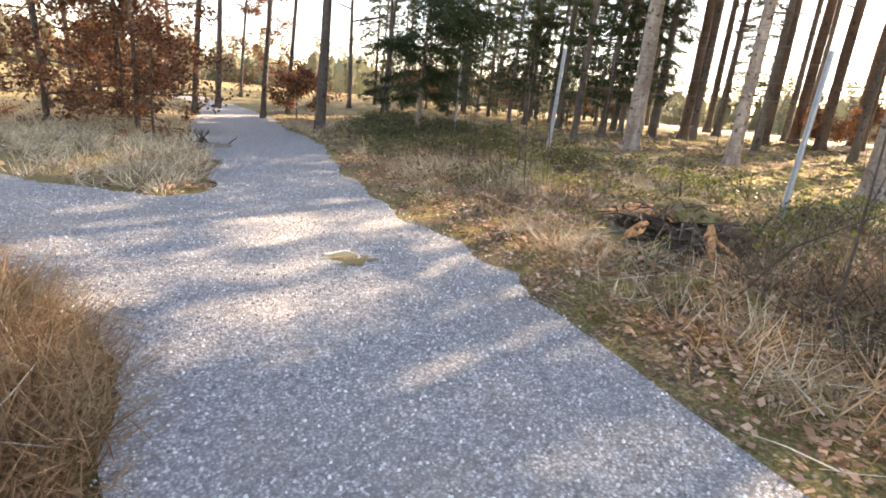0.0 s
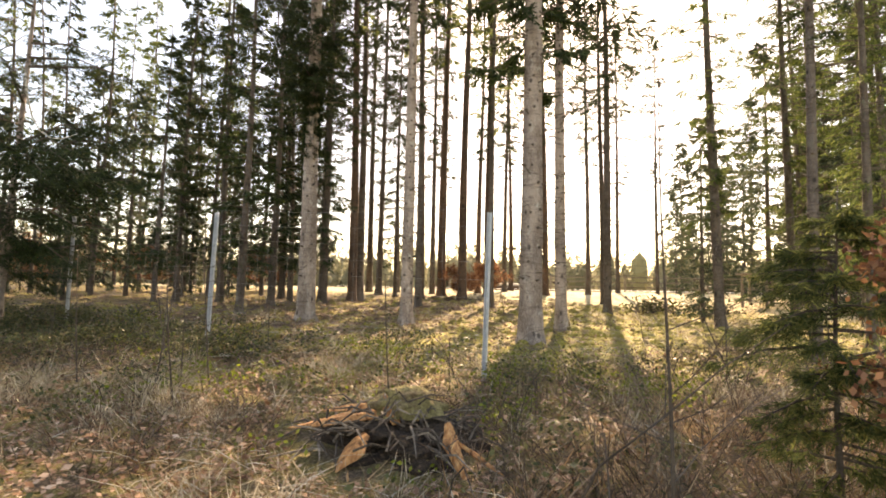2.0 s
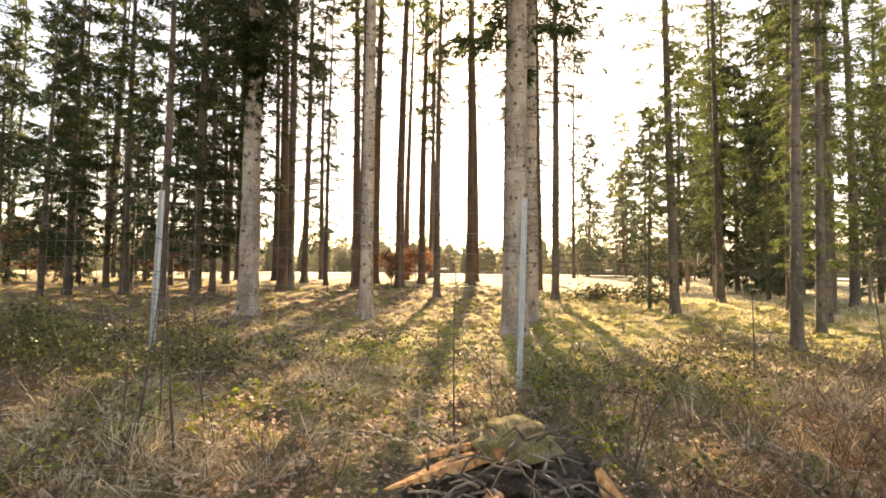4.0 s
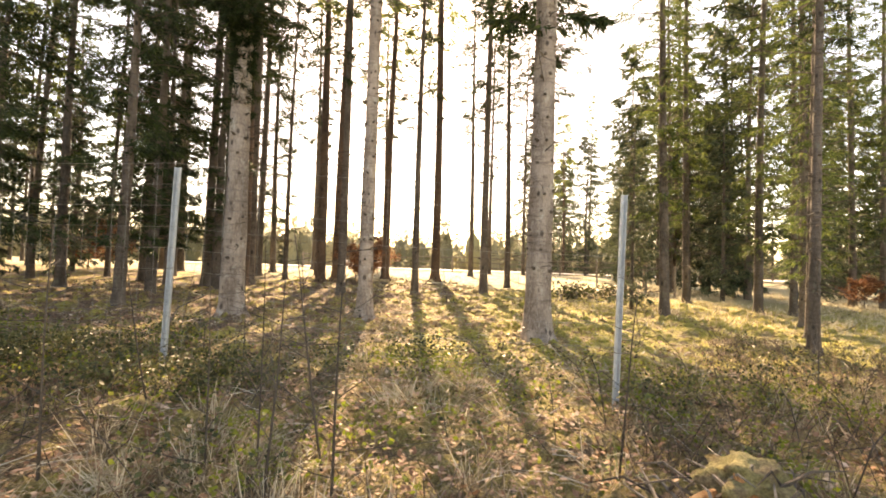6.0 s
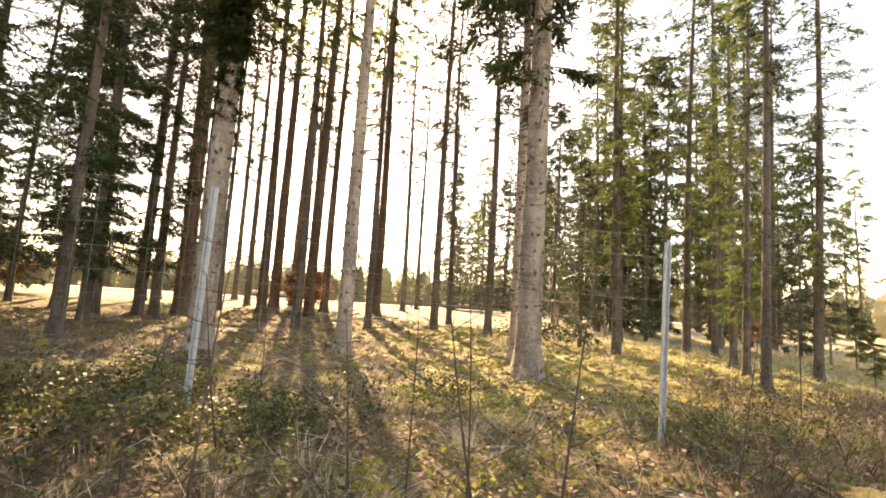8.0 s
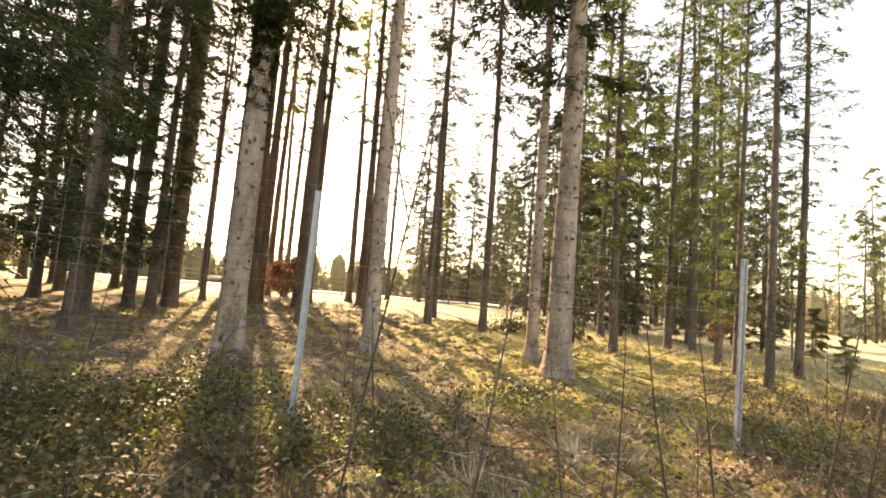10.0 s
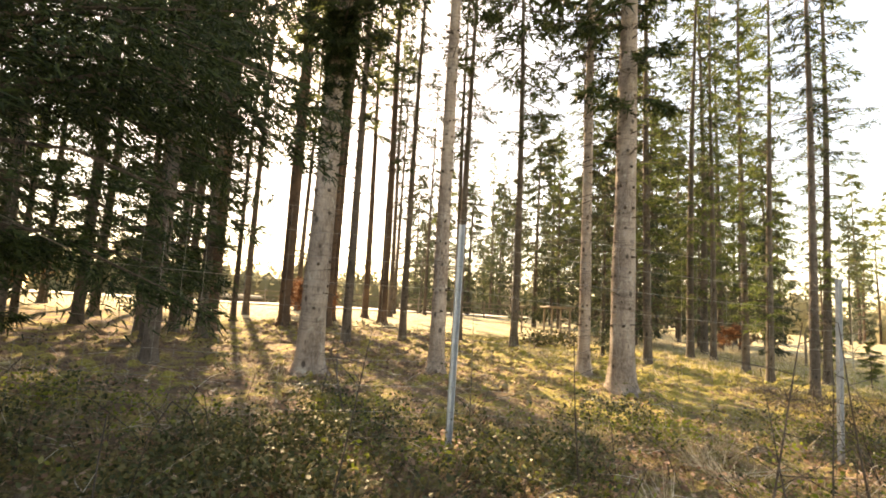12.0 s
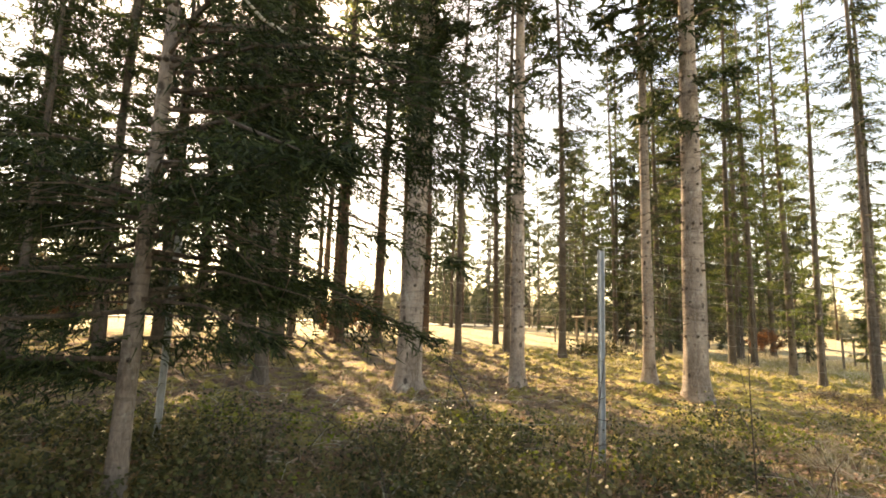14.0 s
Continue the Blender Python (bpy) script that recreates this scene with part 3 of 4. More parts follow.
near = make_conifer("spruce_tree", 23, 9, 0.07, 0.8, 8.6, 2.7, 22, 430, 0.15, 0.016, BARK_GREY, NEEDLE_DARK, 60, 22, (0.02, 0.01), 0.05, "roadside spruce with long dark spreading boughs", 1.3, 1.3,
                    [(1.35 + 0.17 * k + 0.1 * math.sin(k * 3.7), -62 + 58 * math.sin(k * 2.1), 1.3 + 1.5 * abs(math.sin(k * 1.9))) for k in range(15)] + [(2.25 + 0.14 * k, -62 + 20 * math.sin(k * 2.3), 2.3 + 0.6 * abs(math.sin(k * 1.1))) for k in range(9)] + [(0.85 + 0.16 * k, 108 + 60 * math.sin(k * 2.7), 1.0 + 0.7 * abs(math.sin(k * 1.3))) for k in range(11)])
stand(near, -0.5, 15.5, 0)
arch = [(0.1 + math.cos(radians(-62)) * q, 0.05 + math.sin(radians(-62)) * q, z) for q, z in ((0.0, 4.85), (0.12, 4.4), (0.35, 3.95), (0.65, 3.65), (1.0, 3.48), (1.35, 3.42), (1.8, 3.45))]
part("bare_branch", Shape().tube(arch, [0.02, 0.018, 0.016, 0.014, 0.012, 0.009, 0.004], 7), PALE, near, "long bare arching branch", True)

# thin mixed wood at the back
thin = make_conifer("forest_tree", 31, 15, 0.085, 4.0, 14.5, 1.2, 60, 55, 0.24, 0.04, BARK_BROWN, NEEDLE_SUNLIT, 20, 24, (0.01, 0.0), 0.3, "thin forest tree with sparse green needles", 1.3)
stand(thin, 1.2, 26.0, 0)
thin2 = make_conifer("forest_tree", 32, 14, 0.07, 3.0, 13.5, 1.0, 60, 55, 0.24, 0.04, BARK_BROWN, NEEDLE_DARK, 20, 24, (-0.015, 0.01), 0.3, "thin dark forest tree with sparse needles", 1.3)
stand(thin2, -0.6, 28.0, 0)
rr = random.Random(77)
for _ in range(26):
    x, y = rr.uniform(-4.5, 9.5), rr.uniform(24, 44)
    again(rr.choice((thin, thin, thin2)), x, y, rr.uniform(0, 360), rr.uniform(0.75, 1.15))

# pines and spruces beyond the clearing
farpine = make_conifer("pine_tree", 41, 17, 0.15, 7.0, 17, 2.2, 44, 60, 0.42, 0.07, BARK_PINE, NEEDLE_PINE, 0, 12, (0.005, 0.0), 0.3, "tall red-trunked pine at the edge of the clearing", 1.2)
stand(farpine, 40, 6, 0)
farspruce = make_conifer("spruce_tree", 42, 13, 0.14, 0.6, 12.8, 2.4, 90, 58, 0.44, 0.08, BARK_BROWN, FAR_GREEN, 0, 0, (0, 0), 0.1, "full dark spruce at the edge of the clearing", 1.2)
stand(farspruce, 44, 14, 0)
for k in range(26):
    a = -77 - 1.15 * k + rr.uniform(-1.2, 1.2)
    d = rr.uniform(26, 40) if a < -84 else rr.uniform(42, 54)
    again((green, farspruce, green2, farspruce)[k % 4], -3 - d * math.sin(radians(a)), 11 + d * math.cos(radians(a)), rr.uniform(0, 360), rr.uniform(0.75, 1.1), 0.1)
for _ in range(24):
    a = rr.uniform(-104, -70)
    d = rr.uniform(38, 66)
    x, y = -3 - d * math.sin(radians(a)), 11 + d * math.cos(radians(a))
    again(rr.choice((farpine, farspruce, farspruce)), x, y, rr.uniform(0, 360), rr.uniform(0.55, 1.0), 0.1)
for _ in range(26):
    a = rr.uniform(-150, -103)
    d = rr.uniform(66, 90)
    x, y = -3 - d * math.sin(radians(a)), 11 + d * math.cos(radians(a))
    again(rr.choice((farpine, farspruce, farspruce)), x, y, rr.uniform(0, 360), rr.uniform(0.85, 1.15), 0.1)


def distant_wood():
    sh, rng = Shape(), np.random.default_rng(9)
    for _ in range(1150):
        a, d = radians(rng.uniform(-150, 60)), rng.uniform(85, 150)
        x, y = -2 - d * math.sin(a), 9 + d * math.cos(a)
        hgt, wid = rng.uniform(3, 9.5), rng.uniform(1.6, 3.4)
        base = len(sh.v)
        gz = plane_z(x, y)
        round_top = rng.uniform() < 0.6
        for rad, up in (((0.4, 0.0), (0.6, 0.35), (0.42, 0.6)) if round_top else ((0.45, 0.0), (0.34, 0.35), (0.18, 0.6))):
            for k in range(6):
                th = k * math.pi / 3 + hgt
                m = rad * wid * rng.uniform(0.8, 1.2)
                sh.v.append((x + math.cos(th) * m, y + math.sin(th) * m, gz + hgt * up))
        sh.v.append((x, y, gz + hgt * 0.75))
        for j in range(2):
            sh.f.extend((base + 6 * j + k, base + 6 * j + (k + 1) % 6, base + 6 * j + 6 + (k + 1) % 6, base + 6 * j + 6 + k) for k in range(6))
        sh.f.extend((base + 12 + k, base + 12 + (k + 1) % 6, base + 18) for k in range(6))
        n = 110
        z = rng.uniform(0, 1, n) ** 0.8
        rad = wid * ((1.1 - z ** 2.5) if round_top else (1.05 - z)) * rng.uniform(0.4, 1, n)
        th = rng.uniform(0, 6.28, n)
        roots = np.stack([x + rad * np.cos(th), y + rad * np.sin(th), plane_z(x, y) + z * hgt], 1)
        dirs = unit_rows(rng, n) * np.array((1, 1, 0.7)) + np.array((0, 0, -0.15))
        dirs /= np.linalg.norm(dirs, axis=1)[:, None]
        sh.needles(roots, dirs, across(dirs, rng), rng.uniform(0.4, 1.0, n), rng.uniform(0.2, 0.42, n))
    tagged(new("distant_wood", sh.mesh("distant_wood", DISTANT_HAZY)), "distant wooded horizon of mixed conifers beyond the field", "wood", kind="stuff")


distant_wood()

# ---- fence posts ----


def fence_post(x, y, height, tilt, turn):
    root = thing("fence_post", x, y, "galvanised steel fence post standing in undergrowth", "fence post", land(x, y) - 0.1, "posts of the wire fence", turn)
    root.rotation_euler[0], root.rotation_euler[1] = radians(tilt[0]), radians(tilt[1])
    s = Shape()
    pts = [(-0.03, -0.025), (-0.026, 0.02), (-0.014, 0.028), (0.014, 0.028), (0.026, 0.02), (0.03, -0.025), (0.024, -0.025), (0.02, 0.014), (0.01, 0.022), (-0.01, 0.022), (-0.02, 0.014), (-0.024, -0.025)]
    n = len(pts)
    for z in (0, height):
        s.v.extend((px_, py_, z) for px_, py_ in pts)
    s.f.extend((i, (i + 1) % n, n + (i + 1) % n, n + i) for i in range(n))
    s.f.append(tuple(range(n, 2 * n)))
    profile = part("profile", s, METAL, root)
    for i in range(12):
        z = 0.3 + i * (height - 0.4) / 11
        hook = Shape().tube([(-0.012, 0.028, z), (-0.012, 0.042, z + 0.008), (0.012, 0.042, z + 0.02)], [0.004] * 3, 5)
        part("wire_hook", hook, METAL, profile)
    return root


POSTS = [(4.67, 8.33, 2.24), (2.32, 12.39, 2.26), (0.5, 16.15, 2.3)]
for (x, y, hgt), tilt in zip(POSTS, ((0, 1.5), (-1, 1.0), (0, 0.5))):
    fence_post(x, y, hgt, tilt, -57)


def wire_fence():
    root = thing("wire_fence", *POSTS[1][:2], "thin galvanised game-fence wire strung between posts", "fence")
    base = root.location
    for i in range(10):
        f_ = i / 9
        w = Shape()
        line = []
        for (ax, ay, ah), (bx, by, bh) in zip(POSTS, POSTS[1:]):
            for k in range(7):
                s = k / 6
                x, y = ax + (bx - ax) * s, ay + (by - ay) * s
                za, zb = land(ax, ay), land(bx, by)
                z = za + (zb - za) * s + 0.15 + f_ * 2.05 - 0.05 * math.sin(math.pi * s)
                line.append((x - base.x, y - base.y, z - base.z))
        w.tube(line, [0.0016] * len(line), 4, False)
        part("wire", w, WIRE, root)
    v = Shape()
    for (ax, ay, ah), (bx, by, bh) in zip(POSTS, POSTS[1:]):
        n = 24
        for k in range(1, n):
            s = k / n
            x, y = ax + (bx - ax) * s - base.x, ay + (by - ay) * s - base.y
            za = land(ax, ay) + (land(bx, by) - land(ax, ay)) * s - base.z - 0.05 * math.sin(math.pi * s)
            v.tube([(x, y, za + 0.15), (x, y, za + 2.2)], [0.0011] * 2, 3, False)
    part("wire_mesh", v, WIRE, root)


wire_fence()

# ---- broadleaved trees and saplings ----


def limb(sh, tips, r, p, d, length, rad, level, spread):
    n = 3
    pts, radii = [p], [rad]
    for i in range(n):
        d = (d + Vector((r.uniform(-1, 1), r.uniform(-1, 1), r.uniform(-0.6, 0.8))) * 0.14).normalized()
        p = p + d * length / n
        pts.append(p)
        radii.append(rad * (1 - 0.55 * (i + 1) / n))
    sh.tube(pts, radii, 6 if rad > 0.02 else 4 if rad > 0.006 else 3, False)
    if level == 0:
        tips.extend((Vector(q), d) for q in pts[1:])
        return
    for _ in range(r.randint(2, 4)):
        k = r.randint(1, n)
        nd = (d + Vector((r.uniform(-1, 1), r.uniform(-1, 1), r.uniform(-0.35, 0.6))) * spread).normalized()
        limb(sh, tips, r, pts[k], nd, length * r.uniform(0.5, 0.8), radii[k] * 0.6, level - 1, spread)
    tips.append((pts[-1], d))


def make_broadleaf(name, seed, height, radius, limbs, low, reach, label, bark_mat, leaf_mat=None, leaf=0.07, per_tip=9, levels=2, lean=(0, 0), rise=(0.05, 0.7)):
    r, rng = random.Random(seed), np.random.default_rng(seed)
    root = tagged(new(name), label, "tree" if height > 3 else "sapling")
    line = trunk_line(r, height, lean, 0.05 * height / 4)
    part("trunk", Shape().tube(line, [max(0.003, radius * (1 - 0.9 * max(0, p[2]) / height)) * (1.35 if p[2] < 0 else 1) for p in line], 8), bark_mat, root, "", True)
    br, tips = Shape(), []
    for i in range(limbs):
        s = (i + r.random()) / limbs
        z = low + (height - low) * s * 0.97
        a = r.uniform(0, 6.28)
        ln = reach * (1.05 - 0.75 * s) * r.uniform(0.6, 1.15)
        limb(br, tips, r, at_height(line, z), Vector((math.cos(a), math.sin(a), r.uniform(*rise))).normalized(), ln, max(0.003, radius * 0.4 * (1 - 0.7 * s)), levels, 0.75)
    tagged(part("branchwork", br, bark_mat, root), kind="stuff")
    if leaf_mat and tips:
        n = len(tips) * per_tip
        base = np.array([tuple(t[0]) for t in tips]).repeat(per_tip, 0)
        roots = base + rng.normal(size=(n, 3)) * 0.07
        dirs = unit_rows(rng, n) + np.array((0, 0, -0.35))
        dirs /= np.linalg.norm(dirs, axis=1)[:, None]
        cr = Shape()
        cr.blades(roots, dirs, across(dirs, rng), leaf * rng.uniform(0.7, 1.3, n), leaf * 0.62 * rng.uniform(0.7, 1.2, n))
        tagged(part("foliage", cr, leaf_mat, root), kind="stuff")
    return root


beech = make_broadleaf("beech_tree", 51, 5.2, 0.06, 40, 0.35, 1.15, "young beech still holding russet winter leaves", TWIG, LEAF_BEECH, 0.095, 5, rise=(-0.45, 0.2))
stand(beech, -6.3, 12.9, 30)
beech2 = make_broadleaf("beech_tree", 52, 6.5, 0.07, 40, 0.35, 1.2, "young beech still holding russet winter leaves", TWIG, LEAF_BEECH, 0.095, 6, rise=(-0.45, 0.2))
stand(beech2, -8.4, 13.2, 200)
again(beech, -7.9, 15.0, 120, 1.1)
again(beech2, -9.9, 17.5, 250, 1.0)
again(beech, -5.6, 12.2, 210, 0.45)
again(beech, -7.4, 14.3, 80, 0.7)
again(beech, -9.6, 12.6, 300, 0.6)
beech3 = make_broadleaf("beech_tree", 53, 3.8, 0.035, 22, 0.25, 0.95, "small beech with russet leaves among the undergrowth", TWIG, LEAF_BEECH, 0.08, 5)
stand(beech3, 3.7, 3.75, 0, 0.62)
again(beech3, 4.6, 3.3, 140, 0.4)
bush = make_broadleaf("beech_bush", 54, 1.3, 0.02, 16, 0.1, 0.8, "low beech bush with russet leaves beside the path", TWIG, LEAF_BEECH, 0.08, 10)
stand(bush, -4.2, 17.6, 0)
for x, y, size in ((13.6, 20.4, 0.9), (17.0, 22.5, 1.1), (24, 4.6, 0.8), (7.5, 27.5, 1.3), (3.5, 29, 1.4), (-1.0, 30, 1.4)):
    again(bush, x, y, 40 * x, size)
for x, y, size in ((0.5, 33, 0.9), (-12.5, 24, 1.1), (-10, 33, 1.3)):
    again(beech2, x, y, 77 * x, size)

bare = make_broadleaf("bare_tree", 61, 13, 0.13, 16, 4.0, 2.4, "leafless grey-brown tree leaning over the path", BARK_BROWN, None, lean=(0.05, 0.02))
stand(bare, -2.85, 14.6, 20, 1.0)
bare2 = make_broadleaf("bare_tree", 62, 12, 0.09, 14, 4.5, 2.0, "thin leafless tree beside the path", BARK_BROWN, None, lean=(0.06, 0.0))
stand(bare2, -5.2, 17.6, 0)
for tree, x, y, turn, size in ((bare2, -7.35, 17.9, 10, 1.1), (bare, -7.6, 20.2, 15, 0.8), (bare2, -5.0, 19.5, 40, 0.9), (bare2, -4.6, 22.0, 0, 1.0), (bare2, -9.6, 15.0, 200, 1.0), (bare2, -10.6, 13.4, 100, 1.1),
                               (bare, -3.8, 24.5, 70, 0.8), (bare2, -2.2, 22.8, 20, 0.9), (bare2, -12, 19.5, 280, 1.0), (bare2, -14.5, 17, 30, 1.2), (bare, -13, 28, 90, 0.9), (bare2, -9.3, 27, 0, 0.9)):
    again(tree, x, y, turn, size)
farbush = make_broadleaf("bare_bush", 63, 4.5, 0.05, 26, 0.2, 2.2, "pale leafless spreading bush in the clearing", PALE, None)
stand(farbush, 21.0, 1.2, 0, 0.6)
again(farbush, 41, 17, 60, 1.2)

sapling = make_broadleaf("sapling", 71, 2.6, 0.012, 14, 0.4, 0.75, "thin leafless sapling in the undergrowth", TWIG, None, levels=1)
stand(sapling, 2.65, 4.72, 0, 0.95)
sapling2 = make_broadleaf("sapling", 72, 1.5, 0.009, 11, 0.2, 0.65, "thin leafless sapling in the undergrowth", TWIG, None, levels=1, lean=(0.16, 0.1))
stand(sapling2, 1.15, 9.15, 0)
for tree, x, y, turn, size in ((sapling2, 1.72, 9.3, 80, 1.15), (sapling2, 1.3, 8.8, 200, 1.1), (sapling, 1.5, 9.66, 100, 0.62), (sapling2, 3.05, 7.85, 190, 1.0), (sapling, 3.3, 12.4, 40, 0.55), (sapling2, 6.7, 5.3, 10, 1.3),
                               (sapling2, 1.6, 11.2, 130, 1.0), (sapling2, 3.6, 14.4, 300, 0.8), (sapling2, 1.3, 9.9, 33, 0.9), (sapling2, 0.6, 10.4, 220, 1.1), (sapling, 7.2, 6.6, 12, 0.8), (sapling2, 9.5, 9.2, 60, 0.8),
                               (sapling2, -3.5, 3.05, 20, 0.9), (sapling2, -3.9, 3.4, 140, 1.0), (sapling2, 10.5, 14.2, 60, 1.0), (sapling2, 8.4, 17.2, 60, 1.2), (sapling2, 0.3, 12.6, 260, 0.9)):
    again(tree, x, y, turn, size)

youngpine = make_conifer("pine_sapling", 81, 2.7, 0.03, 0.5, 2.6, 0.95, 52, 230, 0.13, 0.012, BARK_BROWN, NEEDLE_PINE, 0, 0, (0.02, 0), 0.04, "soft green young pine in the undergrowth", 1.2)
stand(youngpine, 3.85, 4.45, 0, 0.72)
for x, y, size in ((14.2, 3.7, 0.5), (19.5, 2.6, 0.8)):
    again(youngpine, x, y, 90 * size, size)
for x, y, size in ((0.4, 24.0, 0.5), (2.2, 25.0, 0.6), (3.9, 24.3, 0.45), (5.3, 23.4, 0.4), (-1.6, 25.5, 0.5), (1.2, 28, 0.7), (4.6, 28.0, 0.7), (6.6, 26.4, 0.55), (-3.2, 28.5, 0.6), (8.8, 28.2, 0.6)):
    again(farspruce, x, y, 70 * x, size, 0.05)
for x, y, size in ((14.5, 10.6, 0.45), (21.5, 9.0, 0.6), (24.0, 6.0, 0.62), (22.0, 3.6, 0.5), (26, 10, 0.7)):
    again(farspruce, x, y, 100 * size, size, 0.05)

# ---- stumps and wood ----


def lumpy(sh, centre, size, seed, rows=9, cols=16, rough=0.25, flat=0.55):
    base, off = len(sh.v), Vector((seed * 3.1, seed * 1.7, 0))
    for i in range(rows):
        ph = math.pi * 0.5 * i / (rows - 1)
        for k in range(cols):
            th = 2 * math.pi * k / cols
            d = Vector((math.cos(th) * math.cos(ph * 0.98), math.sin(th) * math.cos(ph * 0.98), math.sin(ph) ** 0.8))
            m = 1 + rough * noise.noise(d * 2.3 + off) + 0.4 * rough * noise.noise(d * 6 + off)
            sh.v.append((centre[0] + d.x * size[0] * m, centre[1] + d.y * size[1] * m, centre[2] + d.z * size[2] * (0.8 + 0.2 * m)))
    for i in range(rows - 1):
        for k in range(cols):
            a, b = base + i * cols + k, base + i * cols + (k + 1) % cols
            sh.f.append((a, b, b + cols, a + cols))


def shard(sh, a, b, w, h_, seed):
    """A torn splinter of wood from a to b."""
    r = random.Random(seed)
    a, b = Vector(a), Vector(b)
    ax = (b - a).normalized()
    s = ax.cross(Vector((0, 0, 1))).normalized()
    u = s.cross(ax)
    rings = []
    for i in range(6):
        f_ = i / 5
        c = a + (b - a) * f_
        k = (1 - f_ ** 2 * 0.92) * (0.4 + 0.6 * min(1.0, f_ * 2.5))
        rings.append([c + s * (w * k * q * r.uniform(0.75, 1.15)) + u * (h_ * k * e * r.uniform(0.7, 1.2)) for q, e in ((-1, -0.4), (-0.5, 0.8), (0.35, 1.0), (1, 0.1), (0.4, -0.9), (-0.5, -1))])
    base = len(sh.v)
    for ring in rings:
        sh.v.extend(tuple(p) for p in ring)
    for i in range(5):
        for k in range(6):
            p, q = base + i * 6 + k, base + i * 6 + (k + 1) % 6
            sh.f.append((p, q, q + 6, p + 6))
    sh.f.append(tuple(base + k for k in range(6)))
    sh.f.append(tuple(base + 30 + k for k in reversed(range(6))))


def torn_stump(x, y):
    root = thing("tree_stump", x, y, "rotten torn-out spruce stump with mossy top and orange splintered roots", "stump", turn=-30, size=1.05)
    s = Shape()
    lumpy(s, (0.05, 0.0, -0.14), (0.56, 0.5, 0.34), 2, 14, 28, rough=0.9)
    part("soil_mound", s, SOIL, root, "dark crumbling soil")
    s = Shape()
    lumpy(s, (0.14, 0.14, 0.24), (0.27, 0.22, 0.2), 5, 12, 24, rough=0.7)
    part("stump_top", s, MOSS, root, "pale mossy stump top", True)
    shards = (((0.0, 0.1, 0.26), (-0.72, -0.1, 0.2), 0.1, 0.045), ((-0.1, 0.16, 0.3), (-0.5, 0.1, 0.27), 0.05, 0.03), ((0.06, -0.02, 0.2), (-0.04, 0.1, 0.4), 0.08, 0.05), ((0.22, 0.05, 0.2), (0.2, 0.14, 0.37), 0.06, 0.045),
              ((-0.16, -0.3, 0.2), (-0.34, -0.5, 0.02), 0.1, 0.05), ((0.4, -0.36, 0.28), (0.46, -0.6, 0.0), 0.08, 0.06), ((0.4, -0.4, 0.26), (0.52, -0.82, -0.08), 0.045, 0.035), ((0.42, -0.42, 0.2), (0.8, -0.62, -0.03), 0.03, 0.025))
    for n_, (a, c, w, h_) in enumerate(shards):
        s = Shape()
        shard(s, a, c, w, h_, n_)
        part("torn_root", s, WOOD, root, "orange torn root wood")
    r = random.Random(8)
    for _ in range(120):
        a, k = r.uniform(0, 6.28), r.uniform(0.1, 0.62)
        c = Vector((math.cos(a) * k, math.sin(a) * k, 0.34 - 0.4 * k + r.uniform(-0.04, 0.06)))
        e = c + Vector((r.uniform(-0.3, 0.3) + math.cos(a) * 0.12, r.uniform(-0.3, 0.3) + math.sin(a) * 0.12, r.uniform(-0.12, 0.12)))
        part("rootlet", Shape().tube([c, (c + e) / 2 + Vector((0, 0, r.uniform(0, 0.08))), e], [0.011, 0.008, 0.003], 4), TWIG if r.random() < 0.6 else GREY_WOOD, root)


def mossy_stump(x, y, size, turn):
    root = thing("mossy_stump", x, y, "low rotting tree stump overgrown with yellow moss", "stump", turn=turn, size=size)
    s = Shape()
    lumpy(s, (0, 0, -0.08), (0.36, 0.28, 0.24), 9, 14, 30, rough=0.32)
    part("moss_cap", s, MOSS, root, "", True)
    s = Shape()
    shard(s, (0.02, -0.1, 0.1), (0.3, -0.18, 0.06), 0.08, 0.04, 4)
    part("bare_wood", s, GREY_WOOD, root, "grey bare wood")


torn_stump(2.55, 7.02)
mossy_stump(1.49, 11.3, 0.9, 0)
mossy_stump(0.85, 13.4, 0.7, 60)
mossy_stump(15.3, 10.0, 0.8, 10)


def fallen_log(x, y, length, rad, turn, label, material=BARK_BROWN, sink=0.3):
    root = thing("fallen_log", x, y, label, "log", turn=turn)
    r = random.Random(int(x * 10))
    pts = [(-length / 2 + length * i / 8, r.uniform(-0.04, 0.04), rad * (1 - sink) + r.uniform(-0.02, 0.02)) for i in range(9)]
    part("stem", Shape().tube(pts, [rad * (1 - 0.04 * i) for i in range(9)], 9), material, root, "", True)
    for _ in range(6):
        p = Vector(pts[r.randint(1, 7)])
        part("stub", Shape().tube([p, p + Vector((r.uniform(-0.2, 0.3), r.uniform(-0.3, 0.3), r.uniform(0.15, 0.35)))], [0.02, 0.008], 5), TWIG, root)


fallen_log(13.4, 19.5, 5.5, 0.055, -38, "long fallen stem lying across the wood floor", TWIG)
fallen_log(-4.2, 11.25, 0.9, 0.09, 20, "short weathered log beside the path", GREY_WOOD)
fallen_log(-4.45, 11.5, 0.8, 0.07, 35, "short weathered log beside the path", GREY_WOOD)


